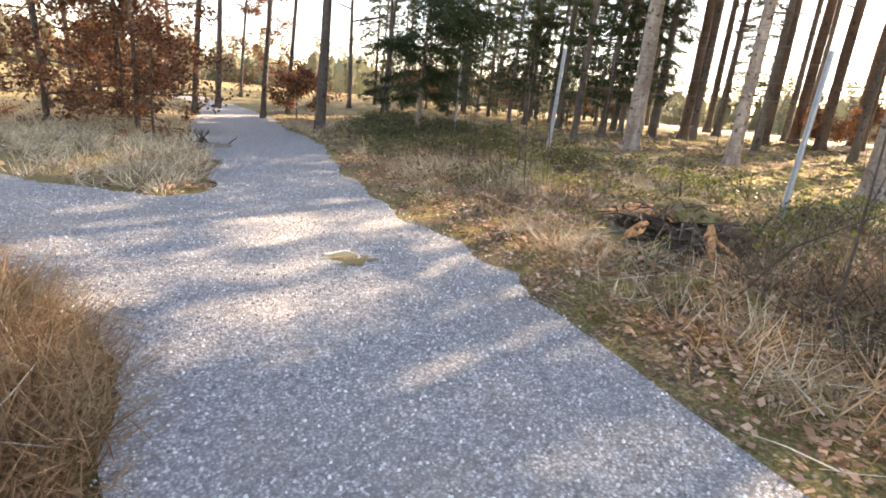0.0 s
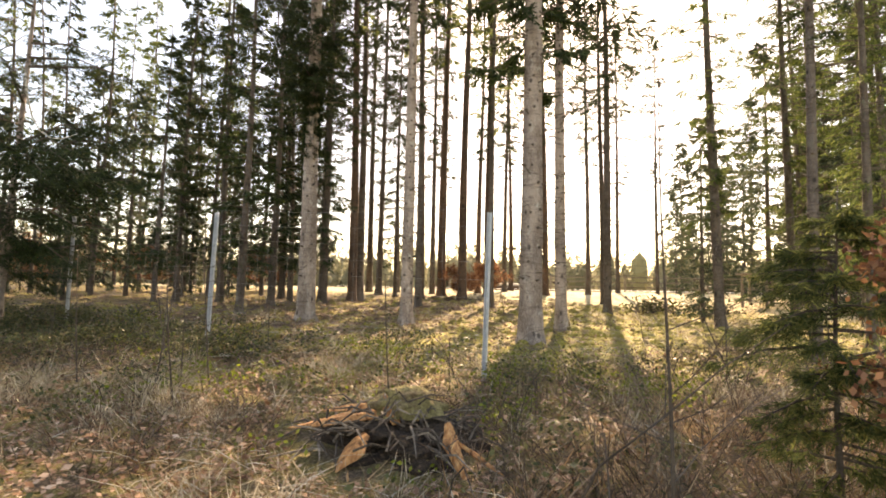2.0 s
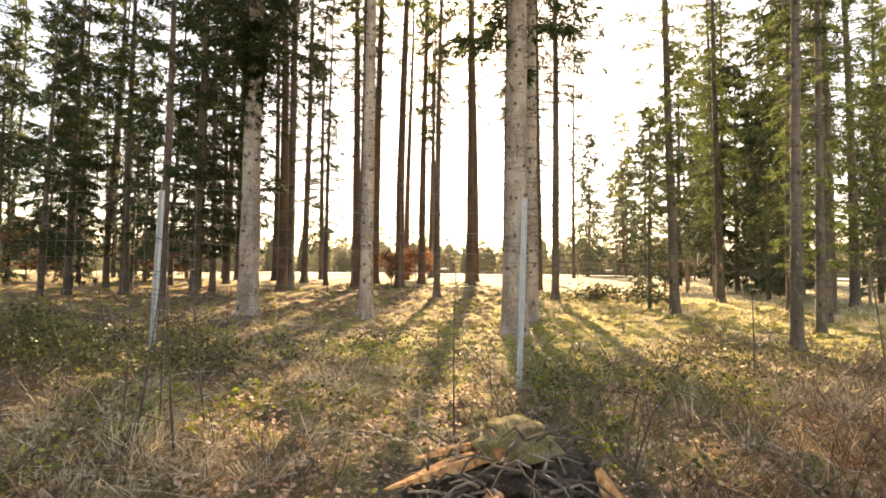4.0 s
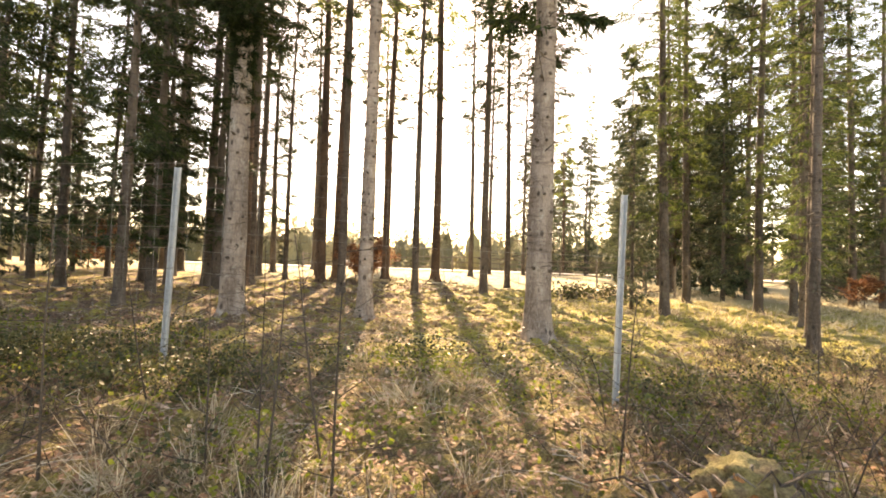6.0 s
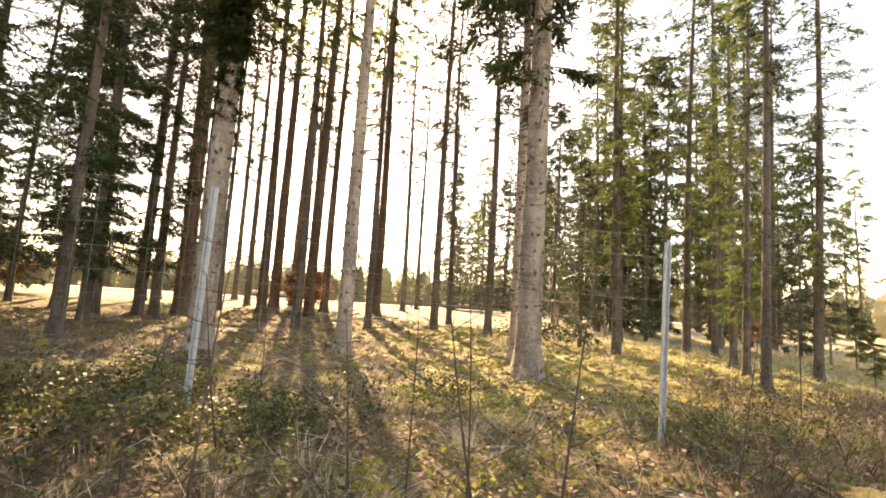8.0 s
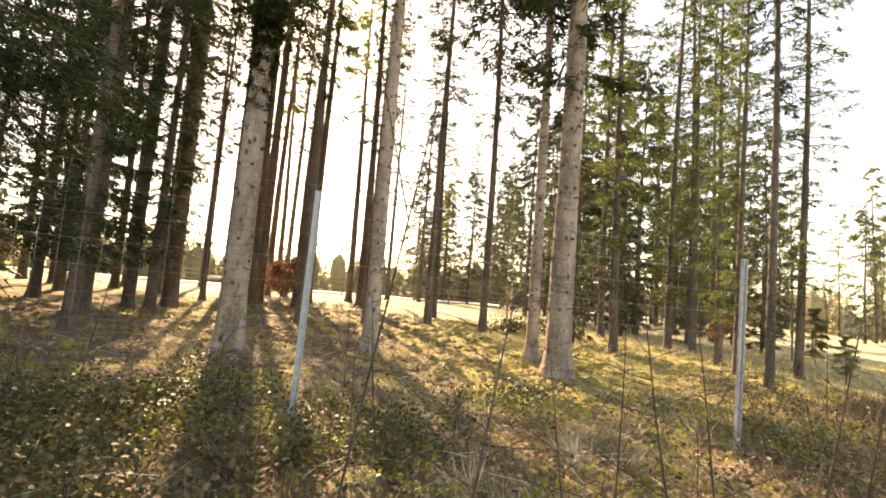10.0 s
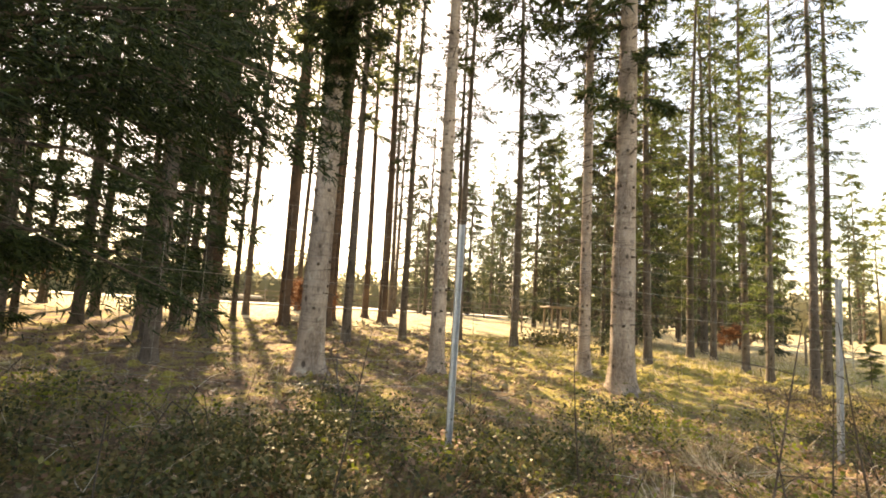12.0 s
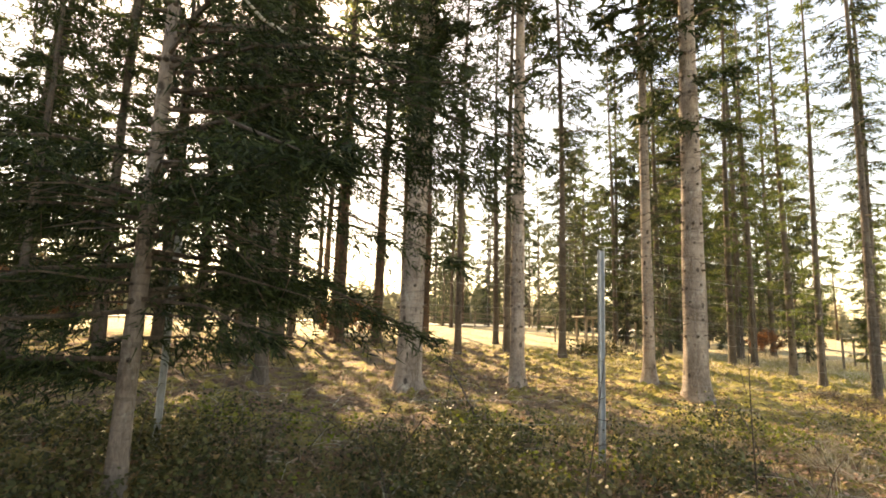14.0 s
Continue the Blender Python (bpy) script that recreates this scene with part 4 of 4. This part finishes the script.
def brush_pile(x, y, size, seed):
    root = thing("brush_pile", x, y, "heap of cut branches with mossy twigs", "brush pile")
    r = random.Random(seed)
    for _ in range(46):
        a, d = r.uniform(0, 6.28), r.uniform(0, size)
        c = Vector((math.cos(a) * d, math.sin(a) * d * 0.6, r.uniform(0.0, 0.4) * (1.2 - d / size)))
        v = Vector((r.uniform(-1, 1), r.uniform(-1, 1), r.uniform(-0.15, 0.45))) * r.uniform(0.3, 0.8)
        part("stick", Shape().tube([c - v * 0.5, c, c + v * 0.5 + Vector((0, 0, 0.05))], [0.02, 0.016, 0.006], 5), TWIG if r.random() < 0.7 else GREY_WOOD, root)
    s = Shape()
    rng = np.random.default_rng(seed)
    n = 500
    p = rng.normal(size=(n, 3)) * np.array((size * 0.5, size * 0.35, 0.14)) + np.array((0, 0, 0.25))
    dirs = unit_rows(rng, n)
    s.blades(p, dirs, across(dirs, rng), np.full(n, 0.11), np.full(n, 0.06))
    tagged(part("bramble_leaves", s, LEAF_BRAMBLE, root), kind="stuff")


brush_pile(17.3, 11.9, 1.5, 3)
brush_pile(15.4, 12.6, 0.9, 4)


def path_slab(x, y):
    root = thing("buried_stone", x, y, "worn pale curved stone rim showing through the gravel", "stone", plane_z(x, y), turn=15)
    s = Shape()
    rim = []
    for i in range(15):
        a = radians(-35 + i * 14)
        rim.append((0.125 * math.cos(a) - (0.05 * max(0, i - 10) / 4), 0.12 * math.sin(a) - 0.02 * math.sin(i * 0.7), 0.014 + 0.006 * math.sin(i * 0.9)))
    s.tube(rim, [0.007 + 0.009 * math.sin(math.pi * i / 14) + 0.012 * max(0, i - 9) / 5 for i in range(15)], 7)
    part("rim", s, PALE, root, "", True)
    s = Shape()
    lumpy(s, (0.12, -0.03, -0.02), (0.26, 0.17, 0.04), 12, 7, 20, 0.9, 0.8)
    part("moss_cushion", s, MOSS, root, "thin greenish moss", True)


path_slab(-0.68, 5.79)

# ---- the clearing beyond ----


def build_road():
    s = Shape()
    n = 40
    for i in range(n):
        f_ = i / (n - 1)
        x, y = 18 + 46 * f_, 42 - 40 * f_ + 2 * math.sin(f_ * 5)
        w = 4.0
        s.v.append((x - w * 0.68, y - w * 0.73, plane_z(x - w * 0.68, y - w * 0.73) + 0.1))
        s.v.append((x + w * 0.68, y + w * 0.73, plane_z(x + w * 0.68, y + w * 0.73) + 0.12))
    s.f.extend((2 * i, 2 * i + 1, 2 * i + 3, 2 * i + 2) for i in range(n - 1))
    tagged(new("road", s.mesh("road", ROAD_GRAVEL)), "pale sandy track across the clearing", "road", kind="structure")


build_road()


def rail_fence(x, y, heading, bays, label):
    root = thing("rail_fence", x, y, label, "fence", turn=heading)
    base, a = root.location.z, radians(heading)
    r = random.Random(int(x))
    for i in range(bays + 1):
        d = i * 2.6
        z = land(x + d * math.cos(a), y + d * math.sin(a)) - base
        part("post", Shape().tube([(d, 0, z - 0.2), (d + r.uniform(-0.03, 0.03), 0, z + 1.25)], [0.06, 0.055], 7), GREY_WOOD, root)
        if i < bays:
            z2 = land(x + (d + 2.6) * math.cos(a), y + (d + 2.6) * math.sin(a)) - base
            for h_ in (0.35, 0.7, 1.05):
                part("rail", Shape().tube([(d - 0.1, 0.06, z + h_), (d + 2.7, 0.06, z2 + h_ + r.uniform(-0.05, 0.05))], [0.04, 0.035], 6), GREY_WOOD, root)


rail_fence(29.5, 29.5, -58, 7, "weathered wooden rail fence around the paddock")
rail_fence(46.0, 17.0, -78, 6, "weathered wooden rail fence around the paddock")
rail_fence(28.0, 40.0, -25, 4, "weathered wooden rail fence near the log pile")


def hay_rack(x, y, turn):
    root = thing("wooden_shelter", x, y, "small open wooden feeding rack with a flat roof", "shelter", turn=turn)
    for px_, py_ in ((-0.9, -0.4), (0.9, -0.4), (-0.9, 0.4), (0.9, 0.4)):
        part("post", Shape().tube([(px_, py_, -0.2), (px_, py_, 1.25)], [0.06, 0.05], 7), GREY_WOOD, root)
    bm = bmesh.new()
    bmesh.ops.create_cube(bm, size=1, matrix=Matrix.Translation((0, 0, 1.3)) @ Matrix.Diagonal((2.2, 1.2, 0.07, 1)))
    bmesh.ops.bevel(bm, geom=bm.edges[:], offset=0.015, segments=1, affect="EDGES")
    me = bpy.data.meshes.new("roof")
    bm.to_mesh(me)
    me.materials.append(GREY_WOOD)
    roof = new("roof", me)
    roof.parent = root
    for z in (0.4, 0.75):
        part("rail", Shape().tube([(-0.95, -0.42, z), (0.95, -0.42, z)], [0.03, 0.03], 6), GREY_WOOD, root)


hay_rack(22.3, 12.4, 15)


def log_pile(x, y, turn, count):
    root = thing("log_pile", x, y, "stack of felled logs beside the track", "log pile", turn=turn)
    r = random.Random(5)
    for i in range(count):
        rad = r.uniform(0.14, 0.2)
        row, k = divmod(i, 7)
        c = (k - 3) * 0.38 + row * 0.19
        part("log", Shape().tube([(-2.2 + r.uniform(-0.2, 0.2), c, 0.18 + row * 0.33), (2.2, c, 0.18 + row * 0.33)], [rad, rad * 0.85], 9), PALE if r.random() < 0.4 else BARK_PINE, root)


log_pile(49.0, 27.5, -62, 14)
log_pile(36.0, 40.5, -40, 10)
for x, y in ((20.5, 10.5), (21.8, 6.2), (19.8, 3.2), (23.0, 1.5), (22.2, 14.0), (18.9, 0.5)):
    root = thing("wooden_stake", x, y, "short weathered wooden stake in dry grass", "stake")
    part("stake", Shape().tube([(0, 0, -0.2), (0.02, 0.01, 1.2)], [0.045, 0.04], 7), GREY_WOOD, root)

# ---- undergrowth ----
FENCE = ((8.7, 1.4), (4.67, 8.33), (2.32, 12.39), (0.5, 16.15), (-2.5, 25.0))


def inside_fence(x, y):
    """Positive behind the fence line, in metres."""
    for (ax, ay), (bx, by) in zip(FENCE, FENCE[1:]):
        if y <= by or (bx, by) == FENCE[-1]:
            s = (y - ay) / (by - ay)
            return (x - (ax + (bx - ax) * s)) * 0.85
    return 0.0


def scatter(seed, n, box, keep):
    r = random.Random(seed)
    out = []
    for _ in range(n):
        x, y = r.uniform(box[0], box[2]), r.uniform(box[1], box[3])
        d = edge_distance(x, y) if x < 5 else 4.0
        if d > 0.02 and math.hypot(x - 2.5, y - 7.0) > 0.75 and r.random() < keep(x, y, d, inside_fence(x, y)):
            out.append((x, y, land(x, y)))
    return np.array(out)


def tufts(name, label, category, material, places, seed, blades, height, spread, width, lie=0.0):
    rng = np.random.default_rng(seed)
    n = len(places) * blades
    p = places.repeat(blades, 0) + rng.normal(size=(n, 3)) * np.array((spread, spread, 0.0))
    clump = rng.uniform(0.5, 1.2, len(places)).repeat(blades)
    tilt = rng.normal(size=(len(places), 2)).repeat(blades, 0) * 0.5
    dirs = np.stack([rng.normal(size=n) * 0.55 + tilt[:, 0], rng.normal(size=n) * 0.55 + tilt[:, 1], rng.uniform(0.35, 1.3, n) * (1 - lie) + 0.08], 1)
    dirs /= np.linalg.norm(dirs, axis=1)[:, None]
    sh = Shape()
    ln = height * clump * rng.uniform(0.5, 1.25, n)
    p[:, 2] -= 0.02
    half = n // 2
    sides = across(dirs, rng)
    sh.blades(p, dirs, sides, ln, width * rng.uniform(0.6, 1.4, n))
    # drooping tips
    bent = dirs[:half] + np.array((0, 0, -0.9))
    bent /= np.linalg.norm(bent, axis=1)[:, None]
    sh.blades(p[:half] + dirs[:half] * ln[:half, None] * 0.85, bent, sides[:half], ln[:half] * 0.6, np.full(half, width * 0.8))
    tagged(new(name, sh.mesh(name, material)), label, category, kind="stuff")


def ground_leaves(name, label, material, places, seed, size, lift):
    rng = np.random.default_rng(seed)
    n = len(places)
    dirs = rng.normal(size=(n, 3)) * np.array((1, 1, 0.28))
    dirs /= np.linalg.norm(dirs, axis=1)[:, None]
    side = np.stack([-dirs[:, 1], dirs[:, 0], rng.normal(size=n) * 0.35], 1)
    side /= np.linalg.norm(side, axis=1)[:, None]
    p = places + np.stack([np.zeros(n), np.zeros(n), rng.uniform(0.008, lift, n)], 1)
    sh = Shape()
    s = size * rng.uniform(0.6, 1.4, n)
    sh.blades(p, dirs, side, s, s * rng.uniform(0.45, 0.8, n))
    tagged(new(name, sh.mesh(name, material)), label, "leaves", kind="stuff")


def patchy(x, y, scale, cut, seed=0.0):
    v = noise.noise(Vector((x * scale, y * scale, seed))) + 0.5 * noise.noise(Vector((x * scale * 2.7, y * scale * 2.7, seed + 5)))
    return 1.0 if v > cut else 0.05


VERGE = (-4.0, 0.0, 10.0, 20.0)
tufts("dry_grass", "tufts of pale dry winter grass along the verge", "grass", GRASS_DRY, scatter(1, 6200, VERGE, lambda x, y, d, i: patchy(x, y, 0.55, 0.26) * (0.85 if i < 0.9 and d > 0.5 and (4 < y < 11.5 or x < 2.2 and y < 5) else 0.04)), 1, 30, 0.36, 0.06, 0.0062)
tufts("rust_grass", "matted rust-brown dead grass beside the path", "grass", GRASS_RUST, scatter(2, 3000, (-3.8, 1.8, -1.0, 5.9), lambda x, y, d, i: 0.8 if d > 0.04 else 0), 2, 20, 0.36, 0.07, 0.006, 0.3)
tufts("matted_grass", "flattened rust-brown grass under the bushes", "grass", GRASS_RUST, scatter(12, 5200, (0.8, 1.6, 7.0, 7.6), lambda x, y, d, i: 0.75 * patchy(x, y, 0.5, -0.1, 4) * (1.0 if y < 5.2 else 0.25) if d > 0.5 else 0.05), 22, 9, 0.32, 0.08, 0.009, 0.55)
tufts("bank_grass", "pale dry grass on the bank beneath the beeches", "grass", GRASS_DRY, scatter(3, 2600, (-12, 7.3, -2.6, 16.5), lambda x, y, d, i: 0.7 if d > 0.1 else 0), 3, 14, 0.3, 0.06, 0.009)
tufts("edge_moss", "low yellow-green moss and grass at the gravel edge", "moss", GRASS_GREEN, scatter(4, 12000, (-4.5, 1.5, 3.5, 15), lambda x, y, d, i: 0.9 * patchy(x, y, 0.9, 0.02, 2) if 0.02 < d < 0.75 else 0.03), 4, 9, 0.055, 0.05, 0.007, 0.3)
tufts("wood_grass", "short yellow-green grass and moss of the wood floor", "grass", GRASS_GREEN, scatter(5, 9500, (1, 3, 18, 20), lambda x, y, d, i: 0.6 * patchy(x, y, 0.45, 0.1, 7) if i > 0.3 and y < 15 + 0.2 * x else 0.02), 5, 9, 0.055, 0.1, 0.008, 0.3)
tufts("clearing_grass", "dry straw-coloured grass in the clearing", "grass", GRASS_DRY, scatter(6, 2900, (9, -5, 26, 13), lambda x, y, d, i: 0.8 * patchy(x, y, 0.3, -0.2, 5) if i > 1.5 and x > 9 + 0.35 * max(0, y - 4) else 0), 6, 10, 0.24, 0.12, 0.012)
tufts("heath", "dark twiggy heath and dead bramble stems", "shrubs", HEATH, scatter(7, 6400, (-2.5, 1.0, 10, 21), lambda x, y, d, i: 0.8 * patchy(x, y, 0.4, -0.02, 9) if d > 0.9 and i < 1.6 and (y < 10.8 or i > -0.3) else 0.0), 7, 8, 0.25, 0.12, 0.0075)
tufts("thicket", "brown tangle of thin stems beneath young trees", "shrubs", SHADED_STEMS, scatter(8, 2200, (2.2, 1.3, 10, 8.0), lambda x, y, d, i: (0.85 if y < 5.8 else 0.35) if d > 1.3 and x > 2.5 else 0), 8, 11, 0.5, 0.14, 0.007)
# Darker stems replace the pale heath here, painting in the spruces' shade.
tufts("shade_heath", "dark matted heath, its colour deepened for shade, between the path and the fence", "shrubs", SHADED_STEMS, scatter(17, 2800, (-1.8, 7.5, 4.2, 19), lambda x, y, d, i: 0.8 * patchy(x, y, 0.45, 0.0, 25) if d > 0.9 and i < -0.4 else 0.0), 17, 9, 0.36, 0.12, 0.007)


def bramble(name, label, material, places, seed, per, height, leaf):
    rng = np.random.default_rng(seed)
    n = len(places) * per
    p = places.repeat(per, 0) + rng.normal(size=(n, 3)) * np.array((0.11, 0.11, 0)) + np.stack([np.zeros(n), np.zeros(n), rng.uniform(0.03, height, n)], 1)
    dirs = unit_rows(rng, n) * np.array((1, 1, 0.6))
    dirs /= np.linalg.norm(dirs, axis=1)[:, None]
    sh = Shape()
    s = leaf * rng.uniform(0.6, 1.4, n)
    sh.blades(p, dirs, across(dirs, rng), s, s * 0.65)
    tagged(new(name, sh.mesh(name, material)), label, "shrubs", kind="stuff")


bramble("bramble", "low dark green bramble and bilberry undergrowth", LEAF_BRAMBLE, scatter(9, 4200, (-2.5, 1.0, 10, 21), lambda x, y, d, i: 0.85 * patchy(x, y, 0.5, 0.24, 13) if d > 0.9 and i < 2.2 and (y > 5.5 or (x > 3 and y > 3)) else 0.012), 9, 32, 0.34, 0.042)
bramble("shade_bramble", "dark evergreen bramble and ivy in the spruces' shade", LEAF_BRAMBLE, scatter(16, 3600, (-2.2, 11.0, 3.6, 19), lambda x, y, d, i: 0.85 * patchy(x, y, 0.75, 0.0, 23) if d > 0.8 and i < 0.4 else 0.0), 16, 30, 0.34, 0.042)
bramble("fresh_bramble", "patches of fresh yellow-green bramble leaves in sun", LEAF_BRIGHT, scatter(10, 3200, (0.5, 6, 9, 18), lambda x, y, d, i: 0.9 * patchy(x, y, 0.8, 0.16, 17) if i > -3.2 and i < 1.4 and d > 1 else 0.0), 10, 14, 0.24, 0.042)
ground_leaves("leaf_litter", "fallen brown beech and oak leaves", LEAF_LITTER, scatter(11, 60000, (-4.5, 1.5, 9, 17), lambda x, y, d, i: (0.9 if i < 0.4 else 0.3) * (1 if d > 0.15 else 0.2)), 11, 0.056, 0.1)
ground_leaves("verge_litter", "small torn leaves and straw bits along the gravel edge", LEAF_LITTER, scatter(18, 22000, (-2.2, 2.0, 4.0, 11.0), lambda x, y, d, i: 0.9 if d < 2.4 else 0.2), 18, 0.042, 0.07)
ground_leaves("bank_litter", "fallen russet leaves under the beeches", LEAF_LITTER, scatter(13, 12000, (-12, 5.8, -2.5, 20), lambda x, y, d, i: 0.9 if d > 0.0 else 0), 13, 0.07, 0.05)
ground_leaves("wood_litter", "fallen needles, cones and leaves under the spruces", NEEDLE_LITTER, scatter(14, 30000, (1, 7, 17, 23), lambda x, y, d, i: 0.6 * patchy(x, y, 0.4, -0.15, 21) if i > 0.1 else 0), 14, 0.06, 0.05)


def cushions():
    """Low hummocks of moss, needles and litter that break up the floor."""
    r = random.Random(51)
    sh = Shape()
    spots = scatter(50, 6400, (-2.5, 4.5, 17, 21), lambda x, y, d, i: 0.85 * max(0.25, patchy(x, y, 0.6, -0.1, 35)) if d > 0.5 else 0.0)
    for x, y, z in spots:
        w = r.uniform(0.05, 0.17)
        hgt, turn, n = w * r.uniform(0.3, 0.75), r.uniform(0, 6.28), 6
        base = len(sh.v)
        for q, up in ((1.0, -0.02), (0.72, 0.6), (0.35, 0.95)):
            for k in range(n):
                a = turn + 6.28 * k / n
                m = q * r.uniform(0.75, 1.25)
                sh.v.append((x + math.cos(a) * w * m * 1.25, y + math.sin(a) * w * m, z - 0.015 + hgt * up * r.uniform(0.75, 1.2)))
        sh.v.append((x, y, z + hgt))
        for j in range(2):
            for k in range(n):
                p, q = base + j * n + k, base + j * n + (k + 1) % n
                sh.f.append((p, q, q + n, p + n))
        for k in range(n):
            sh.f.append((base + 2 * n + k, base + 2 * n + (k + 1) % n, base + 3 * n))
    tagged(new("moss_hummocks", sh.mesh("moss_hummocks", GROUND)), "low mossy hummocks and clods on the forest floor", "moss", kind="stuff")


cushions()


def dead_sticks():
    r = random.Random(31)
    sh = Shape()
    for x, y, z in scatter(30, 2400, (-2.5, 0.5, 12, 20), lambda x, y, d, i: (0.3 if x > 3 and y < 7 else 0.9) if d > 0.3 and i < 3 else 0.2):
        a, ln = r.uniform(0, 6.28), r.uniform(0.12, 0.5)
        c = Vector((x, y, z + r.uniform(0.02, 0.16)))
        v = Vector((math.cos(a), math.sin(a), r.uniform(-0.15, 0.45))) * ln
        k = Vector((r.uniform(-0.1, 0.1), r.uniform(-0.1, 0.1), 0.05)) * ln
        w = r.uniform(0.0012, 0.004)
        sh.tube([c, c + v * 0.5 + k, c + v], [w, w * 0.8, w * 0.3], 4, False)
    tagged(new("dead_sticks", sh.mesh("dead_sticks", PALE)), "bleached dead twigs lying in the undergrowth", "twigs", kind="stuff")


dead_sticks()


def arching_canes():
    r = random.Random(41)
    sh = Shape()
    for x, y, z in scatter(40, 420, (-1.5, 1.5, 10, 18), lambda x, y, d, i: 0.8 * patchy(x, y, 0.5, -0.1, 31) if d > 1.0 and i < 1.5 else 0.0):
        a, ln, hgt = r.uniform(0, 6.28), r.uniform(0.5, 1.5), r.uniform(0.3, 0.8)
        pts = [Vector((x + math.cos(a) * ln * q, y + math.sin(a) * ln * q, z + hgt * (1 - (2 * q - 1) ** 2) * (1.1 - 0.4 * q) + r.uniform(-0.02, 0.02))) for q in (0, 0.2, 0.4, 0.6, 0.8, 0.95)]
        w = r.uniform(0.0025, 0.005)
        sh.tube(pts, [w, w, w * 0.9, w * 0.75, w * 0.6, w * 0.3], 4, False)
    tagged(new("bramble_canes", sh.mesh("bramble_canes", TWIG)), "thin arching bramble canes over the undergrowth", "shrubs", kind="stuff")


arching_canes()


def bent_branch(x, y, points, radius, material, label):
    root = thing("dead_branch", x, y, label, "branch")
    line = [Vector(p) for p in points]
    part("stem", Shape().tube(line, [radius * (1 - 0.75 * i / (len(line) - 1)) for i in range(len(line))], 7), material, root, "", True)
    r = random.Random(len(points))
    for i in range(1, len(line) - 1):
        e = line[i] + Vector((r.uniform(-0.3, 0.3), r.uniform(-0.3, 0.3), r.uniform(0.05, 0.3)))
        part("side_twig", Shape().tube([line[i], e], [radius * 0.45, radius * 0.15], 5), material, root)


bent_branch(2.65, 4.72, ((-0.5, 0.4, -0.03), (-0.22, 0.22, 0.55), (0.0, 0.03, 0.78), (0.3, -0.1, 1.0), (0.65, -0.25, 1.2)), 0.008, TWIG, "thin bent branch caught in the undergrowth")
bent_branch(3.6, 14.3, ((-0.7, -0.6, -0.03), (-0.2, -0.2, 0.45), (0.4, 0.1, 0.6), (1.3, 0.4, 0.6), (1.9, 0.3, 0.45)), 0.014, TWIG, "thin bent branch caught in the undergrowth")
bent_branch(-0.72, 10.5, ((0.0, 0.0, -0.03), (-0.03, -0.1, 0.55), (-0.08, -0.22, 1.15), (-0.06, -0.3, 1.65), (-0.02, -0.36, 2.1)), 0.005, TWIG, "thin bare stem leaning over the verge")
bent_branch(6.6, 4.9, ((-1.6, 0.9, -0.03), (-0.9, 0.5, 0.4), (0.0, 0.0, 0.62), (0.9, -0.4, 0.9)), 0.007, GREY_WOOD, "pale fallen branch leaning in the thicket")
bent_branch(0.9, 9.9, ((0.8, -0.4, -0.03), (0.2, 0.0, 0.2), (-0.3, 0.5, 0.42), (-0.9, 0.9, 0.55)), 0.005, TWIG, "bleached fallen branch leaning in the thicket")


def loose_stones():
    r = random.Random(15)
    sh = Shape()
    made = 0
    while made < 16000:
        y = r.uniform(2.2, 10.5)
        x = r.uniform(-4.5, 2.2)
        if edge_distance(x, y) > 0.0 or r.random() > 1.4 / (0.4 + 0.35 * (y - 1.8)):
            continue
        made += 1
        s = r.uniform(0.004, 0.012)
        z = plane_z(x, y) + 0.006
        a = r.uniform(0, 6.28)
        c, t_ = math.cos(a) * s, math.sin(a) * s
        base = len(sh.v)
        hh = s * r.uniform(0.7, 1.5)
        sh.v.extend(((x + c, y + t_, z), (x - t_ * 0.8, y + c * 0.8, z), (x - c, y - t_, z), (x + t_ * 0.9, y - c * 0.9, z), (x + c * 0.4, y + t_ * 0.3, z + hh), (x - c * 0.5, y - t_ * 0.2, z + hh * 0.85)))
        sh.f.extend(((base, base + 1, base + 4), (base + 1, base + 5, base + 4), (base + 1, base + 2, base + 5), (base + 2, base + 3, base + 5), (base + 3, base + 4, base + 5), (base + 3, base, base + 4)))
    tagged(new("gravel_stones", sh.mesh("gravel_stones", STONE)), "loose grey crushed stones on the path", "gravel", kind="stuff")


loose_stones()
